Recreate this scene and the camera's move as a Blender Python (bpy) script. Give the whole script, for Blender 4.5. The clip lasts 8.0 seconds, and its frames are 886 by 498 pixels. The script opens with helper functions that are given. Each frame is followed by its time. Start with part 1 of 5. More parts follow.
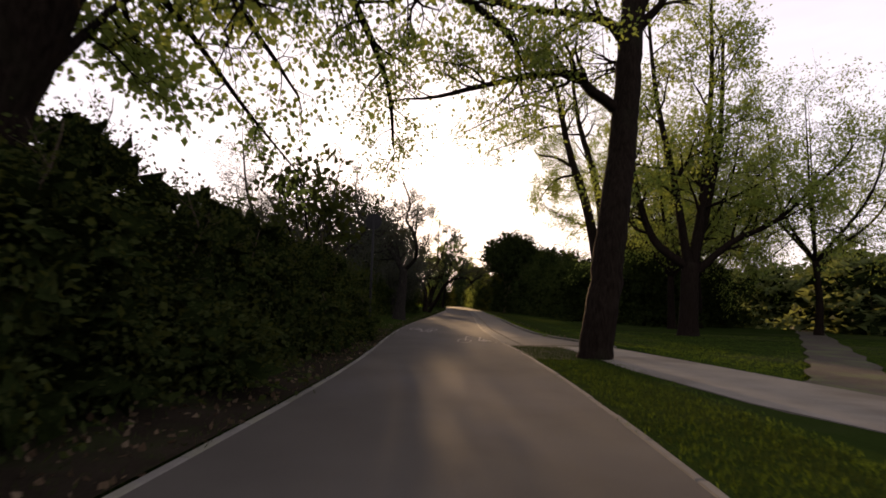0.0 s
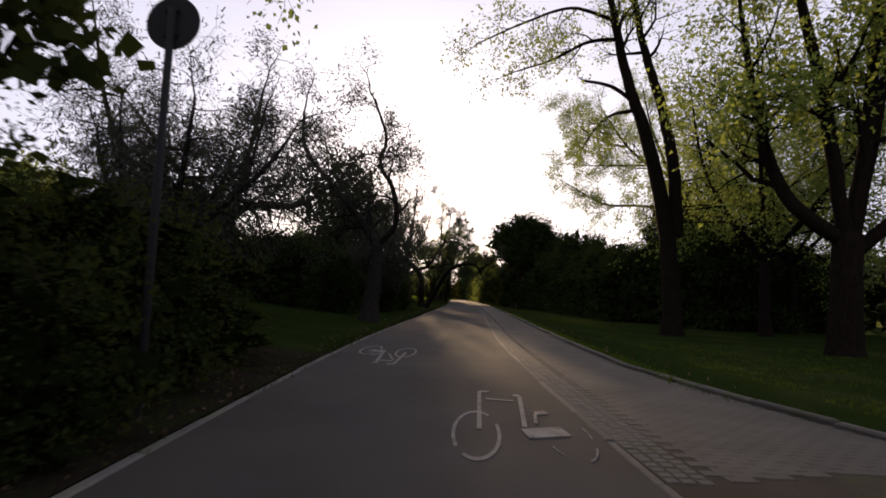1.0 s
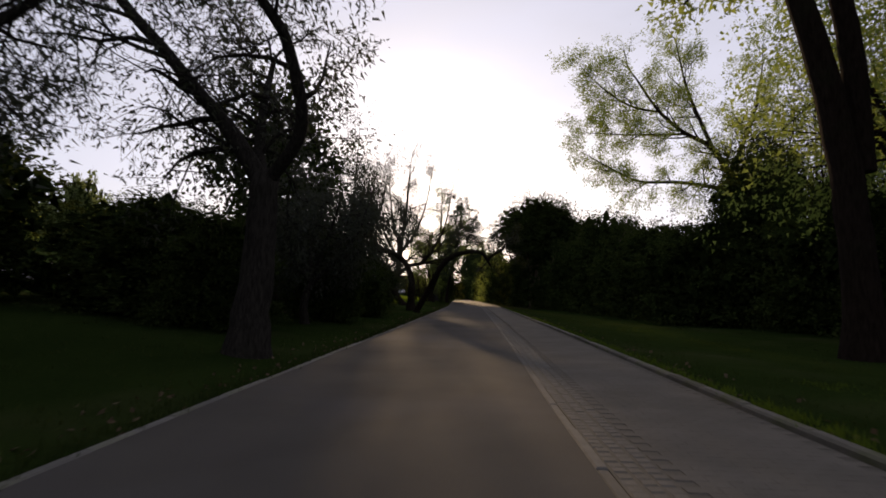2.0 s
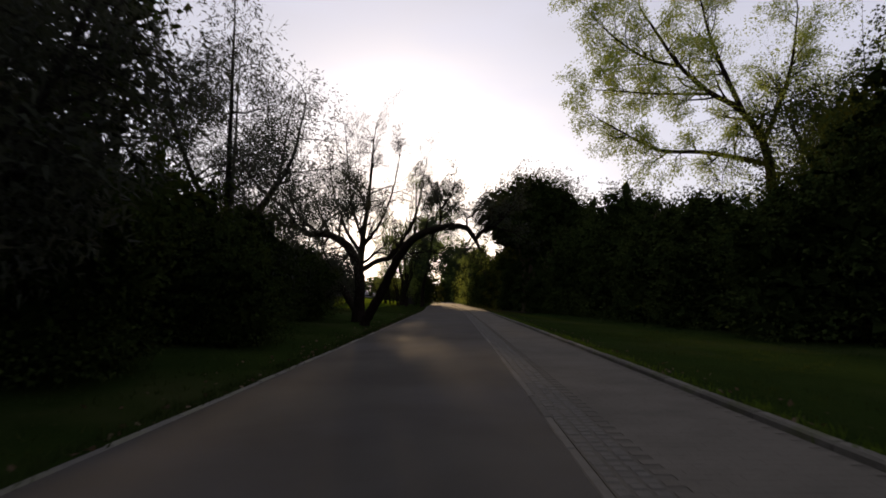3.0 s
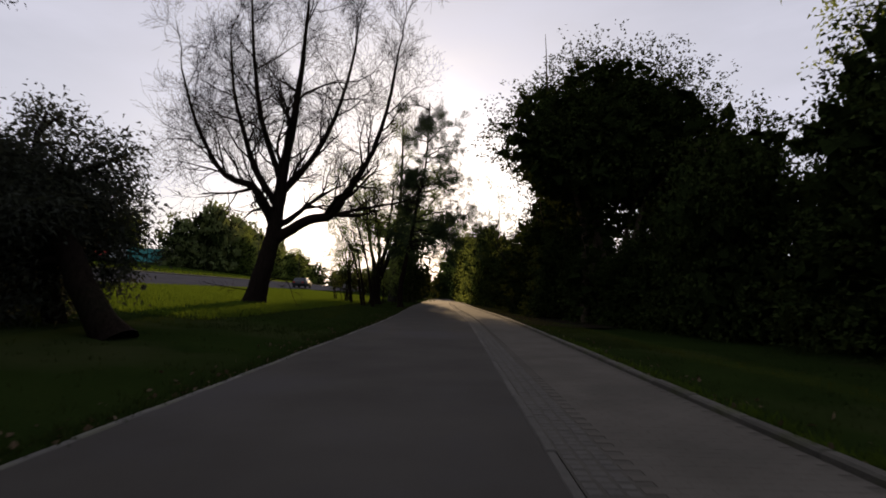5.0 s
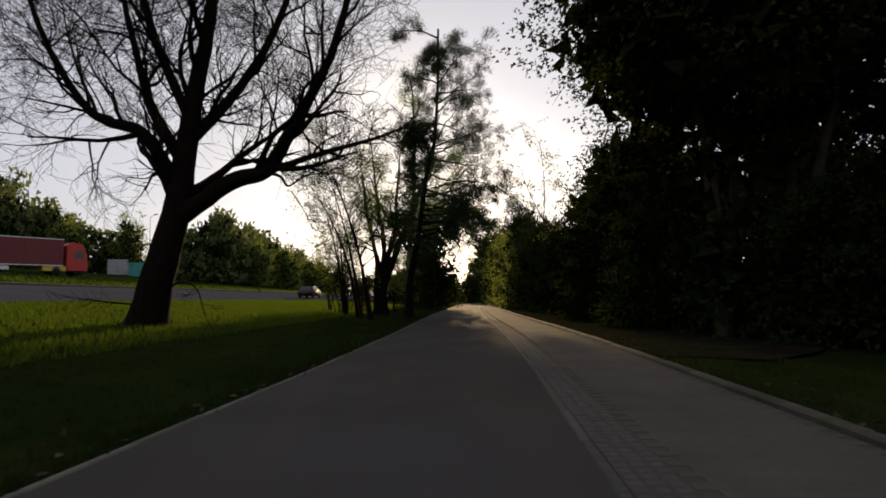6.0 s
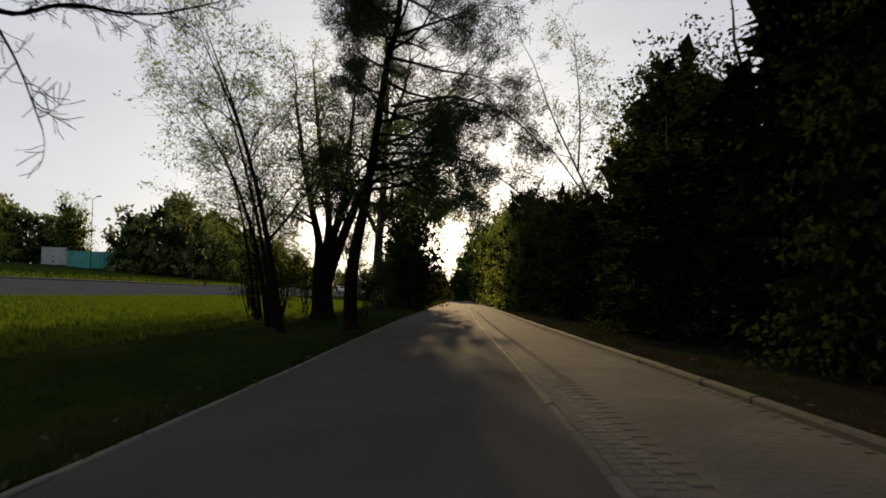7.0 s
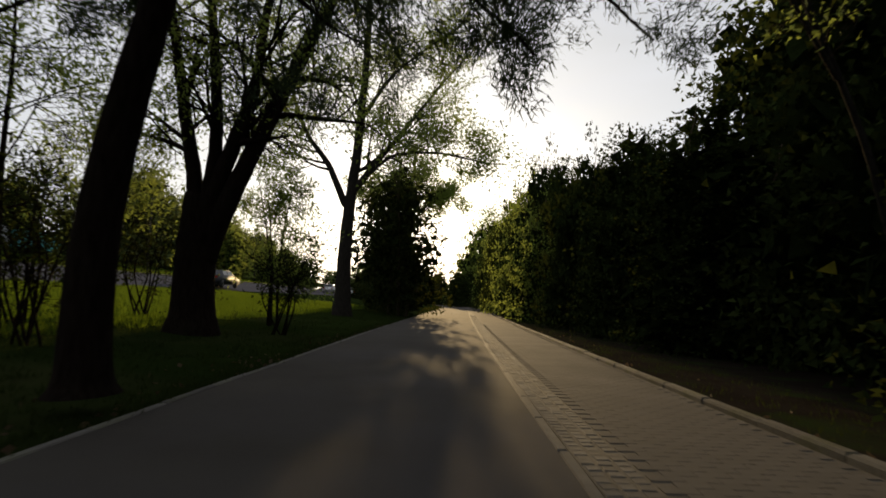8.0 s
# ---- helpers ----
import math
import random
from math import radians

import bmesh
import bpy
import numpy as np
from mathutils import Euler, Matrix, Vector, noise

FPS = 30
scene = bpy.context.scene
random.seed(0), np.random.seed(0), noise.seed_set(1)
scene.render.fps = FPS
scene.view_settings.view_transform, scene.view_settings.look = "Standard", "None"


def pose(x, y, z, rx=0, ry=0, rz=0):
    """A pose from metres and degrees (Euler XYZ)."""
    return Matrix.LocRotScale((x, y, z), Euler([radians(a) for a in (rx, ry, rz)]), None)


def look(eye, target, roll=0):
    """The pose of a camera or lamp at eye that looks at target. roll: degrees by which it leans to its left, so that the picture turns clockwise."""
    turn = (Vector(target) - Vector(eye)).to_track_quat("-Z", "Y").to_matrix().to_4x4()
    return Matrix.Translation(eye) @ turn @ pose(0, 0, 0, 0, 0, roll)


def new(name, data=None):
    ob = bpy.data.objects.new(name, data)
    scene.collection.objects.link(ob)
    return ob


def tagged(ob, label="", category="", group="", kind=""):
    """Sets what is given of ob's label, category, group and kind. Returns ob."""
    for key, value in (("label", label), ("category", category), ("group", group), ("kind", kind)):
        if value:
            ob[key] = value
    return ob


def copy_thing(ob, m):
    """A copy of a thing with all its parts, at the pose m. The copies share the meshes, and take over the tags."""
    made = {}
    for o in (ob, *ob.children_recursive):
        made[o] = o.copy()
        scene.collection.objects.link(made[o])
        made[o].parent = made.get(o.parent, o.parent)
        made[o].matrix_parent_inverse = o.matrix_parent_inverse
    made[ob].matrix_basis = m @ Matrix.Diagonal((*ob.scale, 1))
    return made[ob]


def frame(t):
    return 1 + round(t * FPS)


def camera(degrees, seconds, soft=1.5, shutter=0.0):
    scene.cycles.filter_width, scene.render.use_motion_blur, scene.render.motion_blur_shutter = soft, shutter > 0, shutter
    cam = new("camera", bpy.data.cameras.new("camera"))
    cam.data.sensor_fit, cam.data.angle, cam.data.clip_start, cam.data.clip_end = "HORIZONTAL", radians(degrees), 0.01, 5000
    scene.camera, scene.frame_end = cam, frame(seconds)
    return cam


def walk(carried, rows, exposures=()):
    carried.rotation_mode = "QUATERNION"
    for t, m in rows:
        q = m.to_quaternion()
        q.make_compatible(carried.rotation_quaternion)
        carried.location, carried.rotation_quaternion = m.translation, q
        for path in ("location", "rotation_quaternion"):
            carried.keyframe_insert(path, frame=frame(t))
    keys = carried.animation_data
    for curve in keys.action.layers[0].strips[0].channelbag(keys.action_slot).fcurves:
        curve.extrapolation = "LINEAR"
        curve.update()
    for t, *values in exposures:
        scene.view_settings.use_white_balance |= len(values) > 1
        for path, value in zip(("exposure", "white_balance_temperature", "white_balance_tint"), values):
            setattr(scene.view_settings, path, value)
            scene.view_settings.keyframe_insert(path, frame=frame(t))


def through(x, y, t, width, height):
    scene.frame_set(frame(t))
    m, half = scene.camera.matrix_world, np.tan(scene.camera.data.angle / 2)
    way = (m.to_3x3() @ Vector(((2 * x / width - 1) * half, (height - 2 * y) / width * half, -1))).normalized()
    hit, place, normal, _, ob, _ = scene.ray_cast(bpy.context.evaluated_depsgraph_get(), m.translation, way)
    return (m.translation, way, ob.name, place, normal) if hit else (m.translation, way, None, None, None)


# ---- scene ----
cam = camera(79.8, 8.0, soft=1.7, shutter=0.1)


def eye(x, y, z, pitch, yaw, roll):
    """A camera pose: place, then pitch up, yaw to the left and lean to the left in degrees."""
    return pose(x, y, z, 90 + pitch, 0, yaw) @ pose(0, 0, 0, 0, 0, roll)


walk(cam, [
    (0.0, eye(0.298, -8.578, 1.082, 5.80, 3.14, 1.49)),
    (0.5, eye(0.067, -3.012, 1.133, 5.06, 3.80, -0.14)),
    (1.0, eye(0.098, 2.497, 1.130, 4.99, 3.71, 2.05)),
    (1.5, eye(0.132, 8.026, 1.074, 5.10, 3.34, -0.18)),
    (1.7, eye(0.075, 10.194, 1.069, 5.00, 4.17, 0.73)),
    (2.8, eye(-0.173, 22.747, 1.055, 5.32, 3.35, 0.03)),
    (3.0, eye(-0.166, 25.069, 1.074, 5.31, 1.94, -0.32)),
    (3.5, eye(-0.197, 30.939, 1.059, 5.45, 4.41, 1.90)),
    (4.0, eye(-0.309, 36.854, 1.084, 4.98, 1.51, 1.29)),
    (4.5, eye(-0.327, 42.655, 1.090, 4.80, 4.15, 0.82)),
    (4.7, eye(-0.327, 44.862, 1.081, 4.83, 1.74, 0.63)),
    (5.8, eye(-0.483, 57.020, 1.045, 5.23, 5.27, -0.25)),
    (6.0, eye(-0.531, 59.084, 1.027, 5.41, 5.19, -1.83)),
    (6.5, eye(-0.722, 64.367, 1.040, 5.27, 4.58, 0.31)),
    (7.0, eye(-0.891, 69.806, 1.049, 5.05, 4.04, -1.31)),
    (7.5, eye(-1.084, 75.031, 1.044, 5.14, 5.35, 0.25)),
    (8.0, eye(-1.325, 80.251, 0.989, 5.58, 4.22, 1.23)),
], [(0.0, 0.6, 7900, 25), (0.5, 0.38, 7600, 24), (1.0, 0.3, 7050, 23), (1.5, 0.18, 7000, 21), (3.0, 0.0, 7100, 18), (4.5, -0.05, 7100, 18), (6.0, -0.12, 7350, 14), (8.0, 0.1, 7650, 8)])

# ---- world and sun: low evening sun ahead, a little to the left of the path ----
SUN_YAW, SUN_UP = 6.1, 8.9
world = bpy.data.worlds.new("evening_sky")
scene.world = world
world.use_nodes = True
sky = world.node_tree.nodes.new("ShaderNodeTexSky")
sky.sky_type, sky.sun_disc = "NISHITA", False
sky.sun_elevation, sky.sun_rotation = radians(SUN_UP), radians(-SUN_YAW)
sky.air_density, sky.dust_density, sky.ozone_density, sky.altitude = 1.0, 2.4, 3.0, 100
sky_light = world.node_tree.nodes["Background"]
sky_light.inputs["Strength"].default_value = 0.15
haze = world.node_tree.nodes.new("ShaderNodeHueSaturation")     # thin evening haze pales the sky
haze.inputs["Saturation"].default_value = 0.55
world.node_tree.links.new(sky.outputs["Color"], haze.inputs["Color"])
veil = world.node_tree.nodes.new("ShaderNodeMix")               # thin high cloud spreads the light
veil.data_type = "RGBA"
veil.inputs["B"].default_value = (5.05, 5.5, 6.75, 1)
cloud = world.node_tree.nodes.new("ShaderNodeTexNoise")
cloud.inputs["Scale"].default_value, cloud.inputs["Detail"].default_value, cloud.inputs["Roughness"].default_value = 3.2, 5, 0.55
sky_place = world.node_tree.nodes.new("ShaderNodeTexCoord")
flat = world.node_tree.nodes.new("ShaderNodeMapping")           # long flat streaks
flat.inputs["Scale"].default_value = (1, 1, 3.5)
amount = world.node_tree.nodes.new("ShaderNodeMapRange")
amount.inputs["From Min"].default_value, amount.inputs["From Max"].default_value = 0.3, 0.7
amount.inputs["To Min"].default_value, amount.inputs["To Max"].default_value = 0.42, 0.68
world.node_tree.links.new(sky_place.outputs["Generated"], flat.inputs["Vector"])
world.node_tree.links.new(flat.outputs["Vector"], cloud.inputs["Vector"])
world.node_tree.links.new(cloud.outputs["Fac"], amount.inputs["Value"])
world.node_tree.links.new(amount.outputs["Result"], veil.inputs["Factor"])
world.node_tree.links.new(haze.outputs["Color"], veil.inputs["A"])
world.node_tree.links.new(veil.outputs["Result"], sky_light.inputs["Color"])

sun = new("sun", bpy.data.lights.new("sun", "SUN"))
sun.data.energy, sun.data.angle, sun.data.color = 4.2, radians(0.6), (1.0, 0.74, 0.42)
sun.matrix_world = look((0, 0, 0), (math.sin(radians(SUN_YAW)), -math.cos(radians(SUN_YAW)), -math.tan(radians(SUN_UP))))

# ---- materials ----
def material(name):
    m = bpy.data.materials.new(name)
    m.use_nodes = True
    return m, m.node_tree.nodes, m.node_tree.links, m.node_tree.nodes["Principled BSDF"]


def ramp_of(nodes, links, source, stops):
    ramp = nodes.new("ShaderNodeValToRGB")
    while len(ramp.color_ramp.elements) < len(stops):
        ramp.color_ramp.elements.new(0.5)
    for el, (at, col) in zip(ramp.color_ramp.elements, stops):
        el.position, el.color = at, (*col, 1)
    links.new(source, ramp.inputs["Fac"])
    return ramp.outputs["Color"]


def noise_of(nodes, links, scale, detail=4.0, rough=0.6, stretch=None):
    tex = nodes.new("ShaderNodeTexNoise")
    tex.inputs["Scale"].default_value, tex.inputs["Detail"].default_value, tex.inputs["Roughness"].default_value = scale, detail, rough
    coord = nodes.new("ShaderNodeTexCoord")
    mapping = nodes.new("ShaderNodeMapping")
    mapping.inputs["Scale"].default_value = stretch or (1, 1, 1)
    links.new(coord.outputs["Object"], mapping.inputs["Vector"])
    links.new(mapping.outputs["Vector"], tex.inputs["Vector"])
    return tex.outputs["Fac"]


def mix_col(nodes, links, a, b, fac, kind="MIX"):
    mix = nodes.new("ShaderNodeMix")
    mix.data_type, mix.blend_type = "RGBA", kind
    for sock, value in ((mix.inputs["Factor"], fac), (mix.inputs["A"], a), (mix.inputs["B"], b)):
        if hasattr(value, "links") or hasattr(value, "is_linked"):
            links.new(value, sock)
        elif isinstance(value, tuple):
            sock.default_value = (*value, 1)
        else:
            sock.default_value = value
    return mix.outputs["Result"]


def bump_of(nodes, links, bsdf, source, strength, distance):
    bump = nodes.new("ShaderNodeBump")
    bump.inputs["Strength"].default_value, bump.inputs["Distance"].default_value = strength, distance
    links.new(source, bump.inputs["Height"])
    links.new(bump.outputs["Normal"], bsdf.inputs["Normal"])


def rough_surface(name, dark, light, scale, fine, roughness=0.9, bump=0.4, depth=0.01, stain=None, stain_scale=0.35, stretch=None, vary=0.0, gloss=0.12):
    """Two-scale mottled surface: grain, larger patches, optional stains, relief."""
    m, nodes, links, bsdf = material(name)
    grain = noise_of(nodes, links, fine, 5, 0.7, stretch)
    patch = noise_of(nodes, links, scale, 3, 0.55, stretch)
    col = mix_col(nodes, links, ramp_of(nodes, links, grain, [(0.3, dark), (0.7, light)]),
                  ramp_of(nodes, links, patch, [(0.3, dark), (0.72, light)]), 0.45)
    if stain:
        mask = ramp_of(nodes, links, noise_of(nodes, links, stain_scale, 4, 0.6), [(0.5, (0, 0, 0)), (0.68, (1, 1, 1))])
        col = mix_col(nodes, links, col, stain, mask)
    if vary:
        info = nodes.new("ShaderNodeObjectInfo")
        shade = ramp_of(nodes, links, info.outputs["Random"], [(0.0, (1 - vary,) * 3), (1.0, (1 + vary * 0.4,) * 3)])
        col = mix_col(nodes, links, col, shade, 1.0, "MULTIPLY")
    links.new(col, bsdf.inputs["Base Color"])
    bsdf.inputs["Roughness"].default_value = roughness
    bsdf.inputs["Specular IOR Level"].default_value = gloss
    bump_of(nodes, links, bsdf, grain, bump, depth)
    return m


def leaf_material(name, shades, glow, through=0.45, rough=0.7, gloss=0.06):
    """Leaves: each one its own shade, lit through from behind."""
    m, nodes, links, bsdf = material(name)
    geo = nodes.new("ShaderNodeNewGeometry")
    col = ramp_of(nodes, links, geo.outputs["Random Per Island"], [(i / (len(shades) - 1), c) for i, c in enumerate(shades)])
    links.new(col, bsdf.inputs["Base Color"])
    bsdf.inputs["Roughness"].default_value = rough
    bsdf.inputs["Specular IOR Level"].default_value = gloss
    lit = nodes.new("ShaderNodeBsdfTranslucent")
    links.new(mix_col(nodes, links, col, glow, 0.6), lit.inputs["Color"])
    mix = nodes.new("ShaderNodeMixShader")
    mix.inputs["Fac"].default_value = through
    links.new(bsdf.outputs["BSDF"], mix.inputs[1])
    links.new(lit.outputs["BSDF"], mix.inputs[2])
    links.new(mix.outputs["Shader"], nodes["Material Output"].inputs["Surface"])
    return m


def bark_material(name, dark, light, scale=6.0):
    m, nodes, links, bsdf = material(name)
    ridges = noise_of(nodes, links, scale, 6, 0.7, (3.0, 3.0, 0.6))
    blotch = noise_of(nodes, links, 0.9, 3, 0.6)
    col = mix_col(nodes, links, ramp_of(nodes, links, ridges, [(0.35, dark), (0.68, light)]),
                  (0.014, 0.016, 0.009), ramp_of(nodes, links, blotch, [(0.55, (0, 0, 0)), (0.8, (0.6, 0.6, 0.6))]))
    links.new(col, bsdf.inputs["Base Color"])
    bsdf.inputs["Roughness"].default_value = 0.95
    bsdf.inputs["Specular IOR Level"].default_value = 0.02
    bump_of(nodes, links, bsdf, ridges, 0.9, 0.04)
    return m


def plain(name, colour, rough=0.6, metal=0.0, wear=0.15, scale=9.0):
    m, nodes, links, bsdf = material(name)
    n = noise_of(nodes, links, scale, 4, 0.65)
    low = tuple(c * (1 - wear * 1.6) for c in colour)
    links.new(ramp_of(nodes, links, n, [(0.3, low), (0.65, colour)]), bsdf.inputs["Base Color"])
    bsdf.inputs["Roughness"].default_value, bsdf.inputs["Metallic"].default_value = rough, metal
    return m


ASPHALT = rough_surface("asphalt", (0.0355, 0.0325, 0.029), (0.073, 0.0675, 0.06), 0.6, 90, 0.95, 0.6, 0.006, (0.06, 0.056, 0.055), 0.25, gloss=0.06)
EDGING = rough_surface("concrete_edging", (0.08, 0.077, 0.07), (0.16, 0.153, 0.14), 2.0, 60, 0.9, 0.4, 0.006, (0.12, 0.12, 0.09), 1.2, None, 0.25)
KERBSTONE = rough_surface("mossy_kerb", (0.05, 0.046, 0.038), (0.125, 0.118, 0.1), 2.0, 60, 0.95, 0.5, 0.008, (0.05, 0.055, 0.025), 1.5, None, 0.3)
SANDED = rough_surface("sanded_paving", (0.1, 0.092, 0.078), (0.18, 0.165, 0.144), 1.4, 55, 0.95, 0.4, 0.005, (0.1, 0.09, 0.075), 0.5, gloss=0.02)
PAVER = rough_surface("concrete_paver", (0.068, 0.0615, 0.052), (0.118, 0.107, 0.092), 1.4, 55, 0.95, 0.5, 0.006, (0.074, 0.068, 0.058), 0.6, None, 0.06, 0.03)
SETT = rough_surface("granite_sett", (0.06, 0.056, 0.05), (0.12, 0.113, 0.1), 7.0, 70, 0.9, 0.4, 0.005, None, 1.0, None, 0.25)
BEDDING = rough_surface("sand_bedding", (0.05, 0.045, 0.037), (0.09, 0.082, 0.07), 2.0, 50, 0.95, 0.5, 0.008)
DIRT = rough_surface("bare_earth", (0.02, 0.0165, 0.013), (0.052, 0.043, 0.034), 1.2, 35, 0.97, 0.6, 0.02, (0.05, 0.06, 0.025), 0.8)
# earth and mould with the shade under hedge and thicket in its colour
MOULD = rough_surface("shade_dark_mould", (0.01, 0.008, 0.006), (0.03, 0.024, 0.018), 1.5, 30, 0.98, 0.7, 0.03, (0.02, 0.028, 0.01), 0.9, gloss=0.0)
LAWN = rough_surface("lawn_soil", (0.008, 0.016, 0.004), (0.02, 0.032, 0.008), 0.5, 22, 0.97, 0.7, 0.04, (0.026, 0.032, 0.012), 0.22, gloss=0.0)
STREET = rough_surface("street_asphalt", (0.05, 0.05, 0.056), (0.085, 0.085, 0.094), 0.5, 30, 0.98, 0.2, 0.005, gloss=0.0)
PAINT = rough_surface("worn_road_paint", (0.09, 0.083, 0.075), (0.24, 0.228, 0.21), 4.0, 60, 0.9, 0.3, 0.003, (0.08, 0.072, 0.065), 5.0)
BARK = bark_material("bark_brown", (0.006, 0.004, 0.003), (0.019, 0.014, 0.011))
BARK_GREY = bark_material("bark_grey", (0.01, 0.009, 0.008), (0.036, 0.032, 0.027), 9.0)
TWIG = bark_material("twig_bark", (0.04, 0.03, 0.022), (0.11, 0.085, 0.06), 20.0)
LEAF_SPRING = leaf_material("spring_leaf", [(0.055, 0.1, 0.016), (0.085, 0.14, 0.022), (0.11, 0.16, 0.034)], (0.33, 0.385, 0.09), 0.54)
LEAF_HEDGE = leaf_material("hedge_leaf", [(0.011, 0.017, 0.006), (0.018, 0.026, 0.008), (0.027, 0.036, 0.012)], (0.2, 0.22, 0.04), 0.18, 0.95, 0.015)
LEAF_FAR = leaf_material("far_leaf", [(0.055, 0.08, 0.028), (0.085, 0.115, 0.04), (0.11, 0.135, 0.06)], (0.26, 0.3, 0.09), 0.42)
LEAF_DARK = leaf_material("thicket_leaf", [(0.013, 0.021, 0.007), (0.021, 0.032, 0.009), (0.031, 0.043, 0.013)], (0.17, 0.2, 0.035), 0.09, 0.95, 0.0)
# near-black leaf colour that paints in the shade inside dense shrubs
INNER = rough_surface("shade_coloured_inner_leaves", (0.008, 0.012, 0.004), (0.022, 0.034, 0.01), 3.0, 14, 0.98, 0.9, 0.08, gloss=0.0)
LEAF_GREY = leaf_material("willow_leaf", [(0.024, 0.028, 0.02), (0.034, 0.04, 0.028), (0.03, 0.033, 0.03)], (0.11, 0.115, 0.06), 0.25)
NEEDLE = leaf_material("pine_needle", [(0.02, 0.035, 0.015), (0.035, 0.055, 0.02)], (0.06, 0.08, 0.02), 0.15)
# less translucent copy of the grass below, its colour standing in for shade
GRASS_SHADED = leaf_material("shaded_grass_blade", [(0.009, 0.016, 0.005), (0.014, 0.022, 0.007), (0.02, 0.029, 0.01)], (0.2, 0.28, 0.05), 0.1, 0.95, 0.0)
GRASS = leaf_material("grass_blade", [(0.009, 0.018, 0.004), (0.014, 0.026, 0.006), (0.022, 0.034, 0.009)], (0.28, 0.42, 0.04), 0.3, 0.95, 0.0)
LITTER = leaf_material("dry_leaf", [(0.05, 0.032, 0.02), (0.085, 0.058, 0.036), (0.12, 0.09, 0.06)], (0.1, 0.07, 0.035), 0.2, 0.8)
STEEL = plain("painted_steel_grey", (0.011, 0.011, 0.012), 0.95, 0.0)

# ---- builders ----
def part(name, bm, mat, parent=None, label="", smooth=False):
    """Links a bmesh, or (verts, faces), as one mesh object under a thing or a part."""
    me = bpy.data.meshes.new(name)
    if isinstance(bm, tuple):
        me.from_pydata(bm[0], [], bm[1])
    else:
        bm.to_mesh(me)
        bm.free()
    if smooth:
        me.polygons.foreach_set("use_smooth", [True] * len(me.polygons))
    me.materials.append(mat)
    ob = new(name, me)
    ob.parent = parent
    if label:
        tagged(ob, label)
    return ob


def thing(name, label, category, at=(0, 0, 0), group="", kind=""):
    ob = new(name)
    ob.location = at
    ob.empty_display_size = 0.2
    return tagged(ob, label, category, group, kind)


def box(bm, x0, x1, y0, y1, z0, z1, m=Matrix(), bevel=0.0):
    """Adds a block, with bevelled edges where bevel is given."""
    r = bmesh.ops.create_cube(bm, size=1)
    bmesh.ops.transform(bm, verts=r["verts"], matrix=m @ Matrix.Translation(((x0 + x1) / 2, (y0 + y1) / 2, (z0 + z1) / 2)) @ Matrix.Diagonal((x1 - x0, y1 - y0, z1 - z0, 1)))
    if bevel:
        edges = list({e for vert in r["verts"] for e in vert.link_edges})
        bmesh.ops.bevel(bm, geom=edges, offset=bevel, segments=2, affect="EDGES")
    return bm


def rod(bm, a, b, r0, r1=None, sides=12):
    a, b = Vector(a), Vector(b)
    m = Matrix.Translation((a + b) / 2) @ (b - a).to_track_quat("Z", "Y").to_matrix().to_4x4()
    bmesh.ops.create_cone(bm, cap_ends=True, segments=sides, radius1=r0, radius2=r0 if r1 is None else r1, depth=(b - a).length, matrix=m)
    return bm


# the line of the path: heading to the left in degrees, every 15 m along y
HEADS_Y = np.arange(-10.0, 141.0, 15.0)
HEADS = np.radians([-2.71, 4.89, 0.36, 0.68, 1.06, 1.02, 3.42, 2.44, 1.89, 1.65, 1.56])
LINE_Y = np.arange(-80.0, 420.5, 1.0)
TURN = np.interp(LINE_Y, HEADS_Y, HEADS) + np.radians(np.clip((LINE_Y - 135) * 0.12, 0, 14))
LINE_X = np.concatenate([[0], np.cumsum(-np.sin((TURN[1:] + TURN[:-1]) / 2))])
LINE_X -= np.interp(0, LINE_Y, LINE_X)
LAND_LAT = [-160, -90, -60, -49, -27, -17, -12, -7, -2.0, 3.6, 7, 12, 20, 40, 120]
LAND_Z = [11.5, 9.5, 7.0, 5.5, 2.7, 1.3, 0.85, 0.42, 0.0, 0.0, -0.22, -0.3, -0.35, -0.4, -0.4]


def mid(y):
    return float(np.interp(y, LINE_Y, LINE_X))


def land(x, y):
    """Height of the ground: a slope that rises to the left of the path."""
    return float(np.interp(x - mid(y), LAND_LAT, LAND_Z))


def on(y, lat, z=0.0):
    """A point beside the line of the path."""
    h = float(np.interp(y, LINE_Y, TURN))
    return Vector((mid(y) + lat / math.cos(h), y, z))


def strip(ys, left, right, z_top, z_bottom, per=1):
    """A slab that follows the path between two offsets (numbers or functions of y)."""
    le = left if callable(left) else (lambda y: left)
    ri = right if callable(right) else (lambda y: right)
    verts, faces = [], []
    for y in ys:
        a, b = on(y, le(y)), on(y, ri(y))
        verts += [(a.x, a.y, z_bottom), (a.x, a.y, z_top), (b.x, b.y, z_top), (b.x, b.y, z_bottom)]
    for i in range(len(ys) - 1):
        k = i * 4
        faces += [(k, k + 4, k + 5, k + 1), (k + 1, k + 5, k + 6, k + 2), (k + 2, k + 6, k + 7, k + 3)]
    n = len(verts)
    faces += [(0, 1, 2, 3), (n - 1, n - 2, n - 3, n - 4)]
    return verts, faces


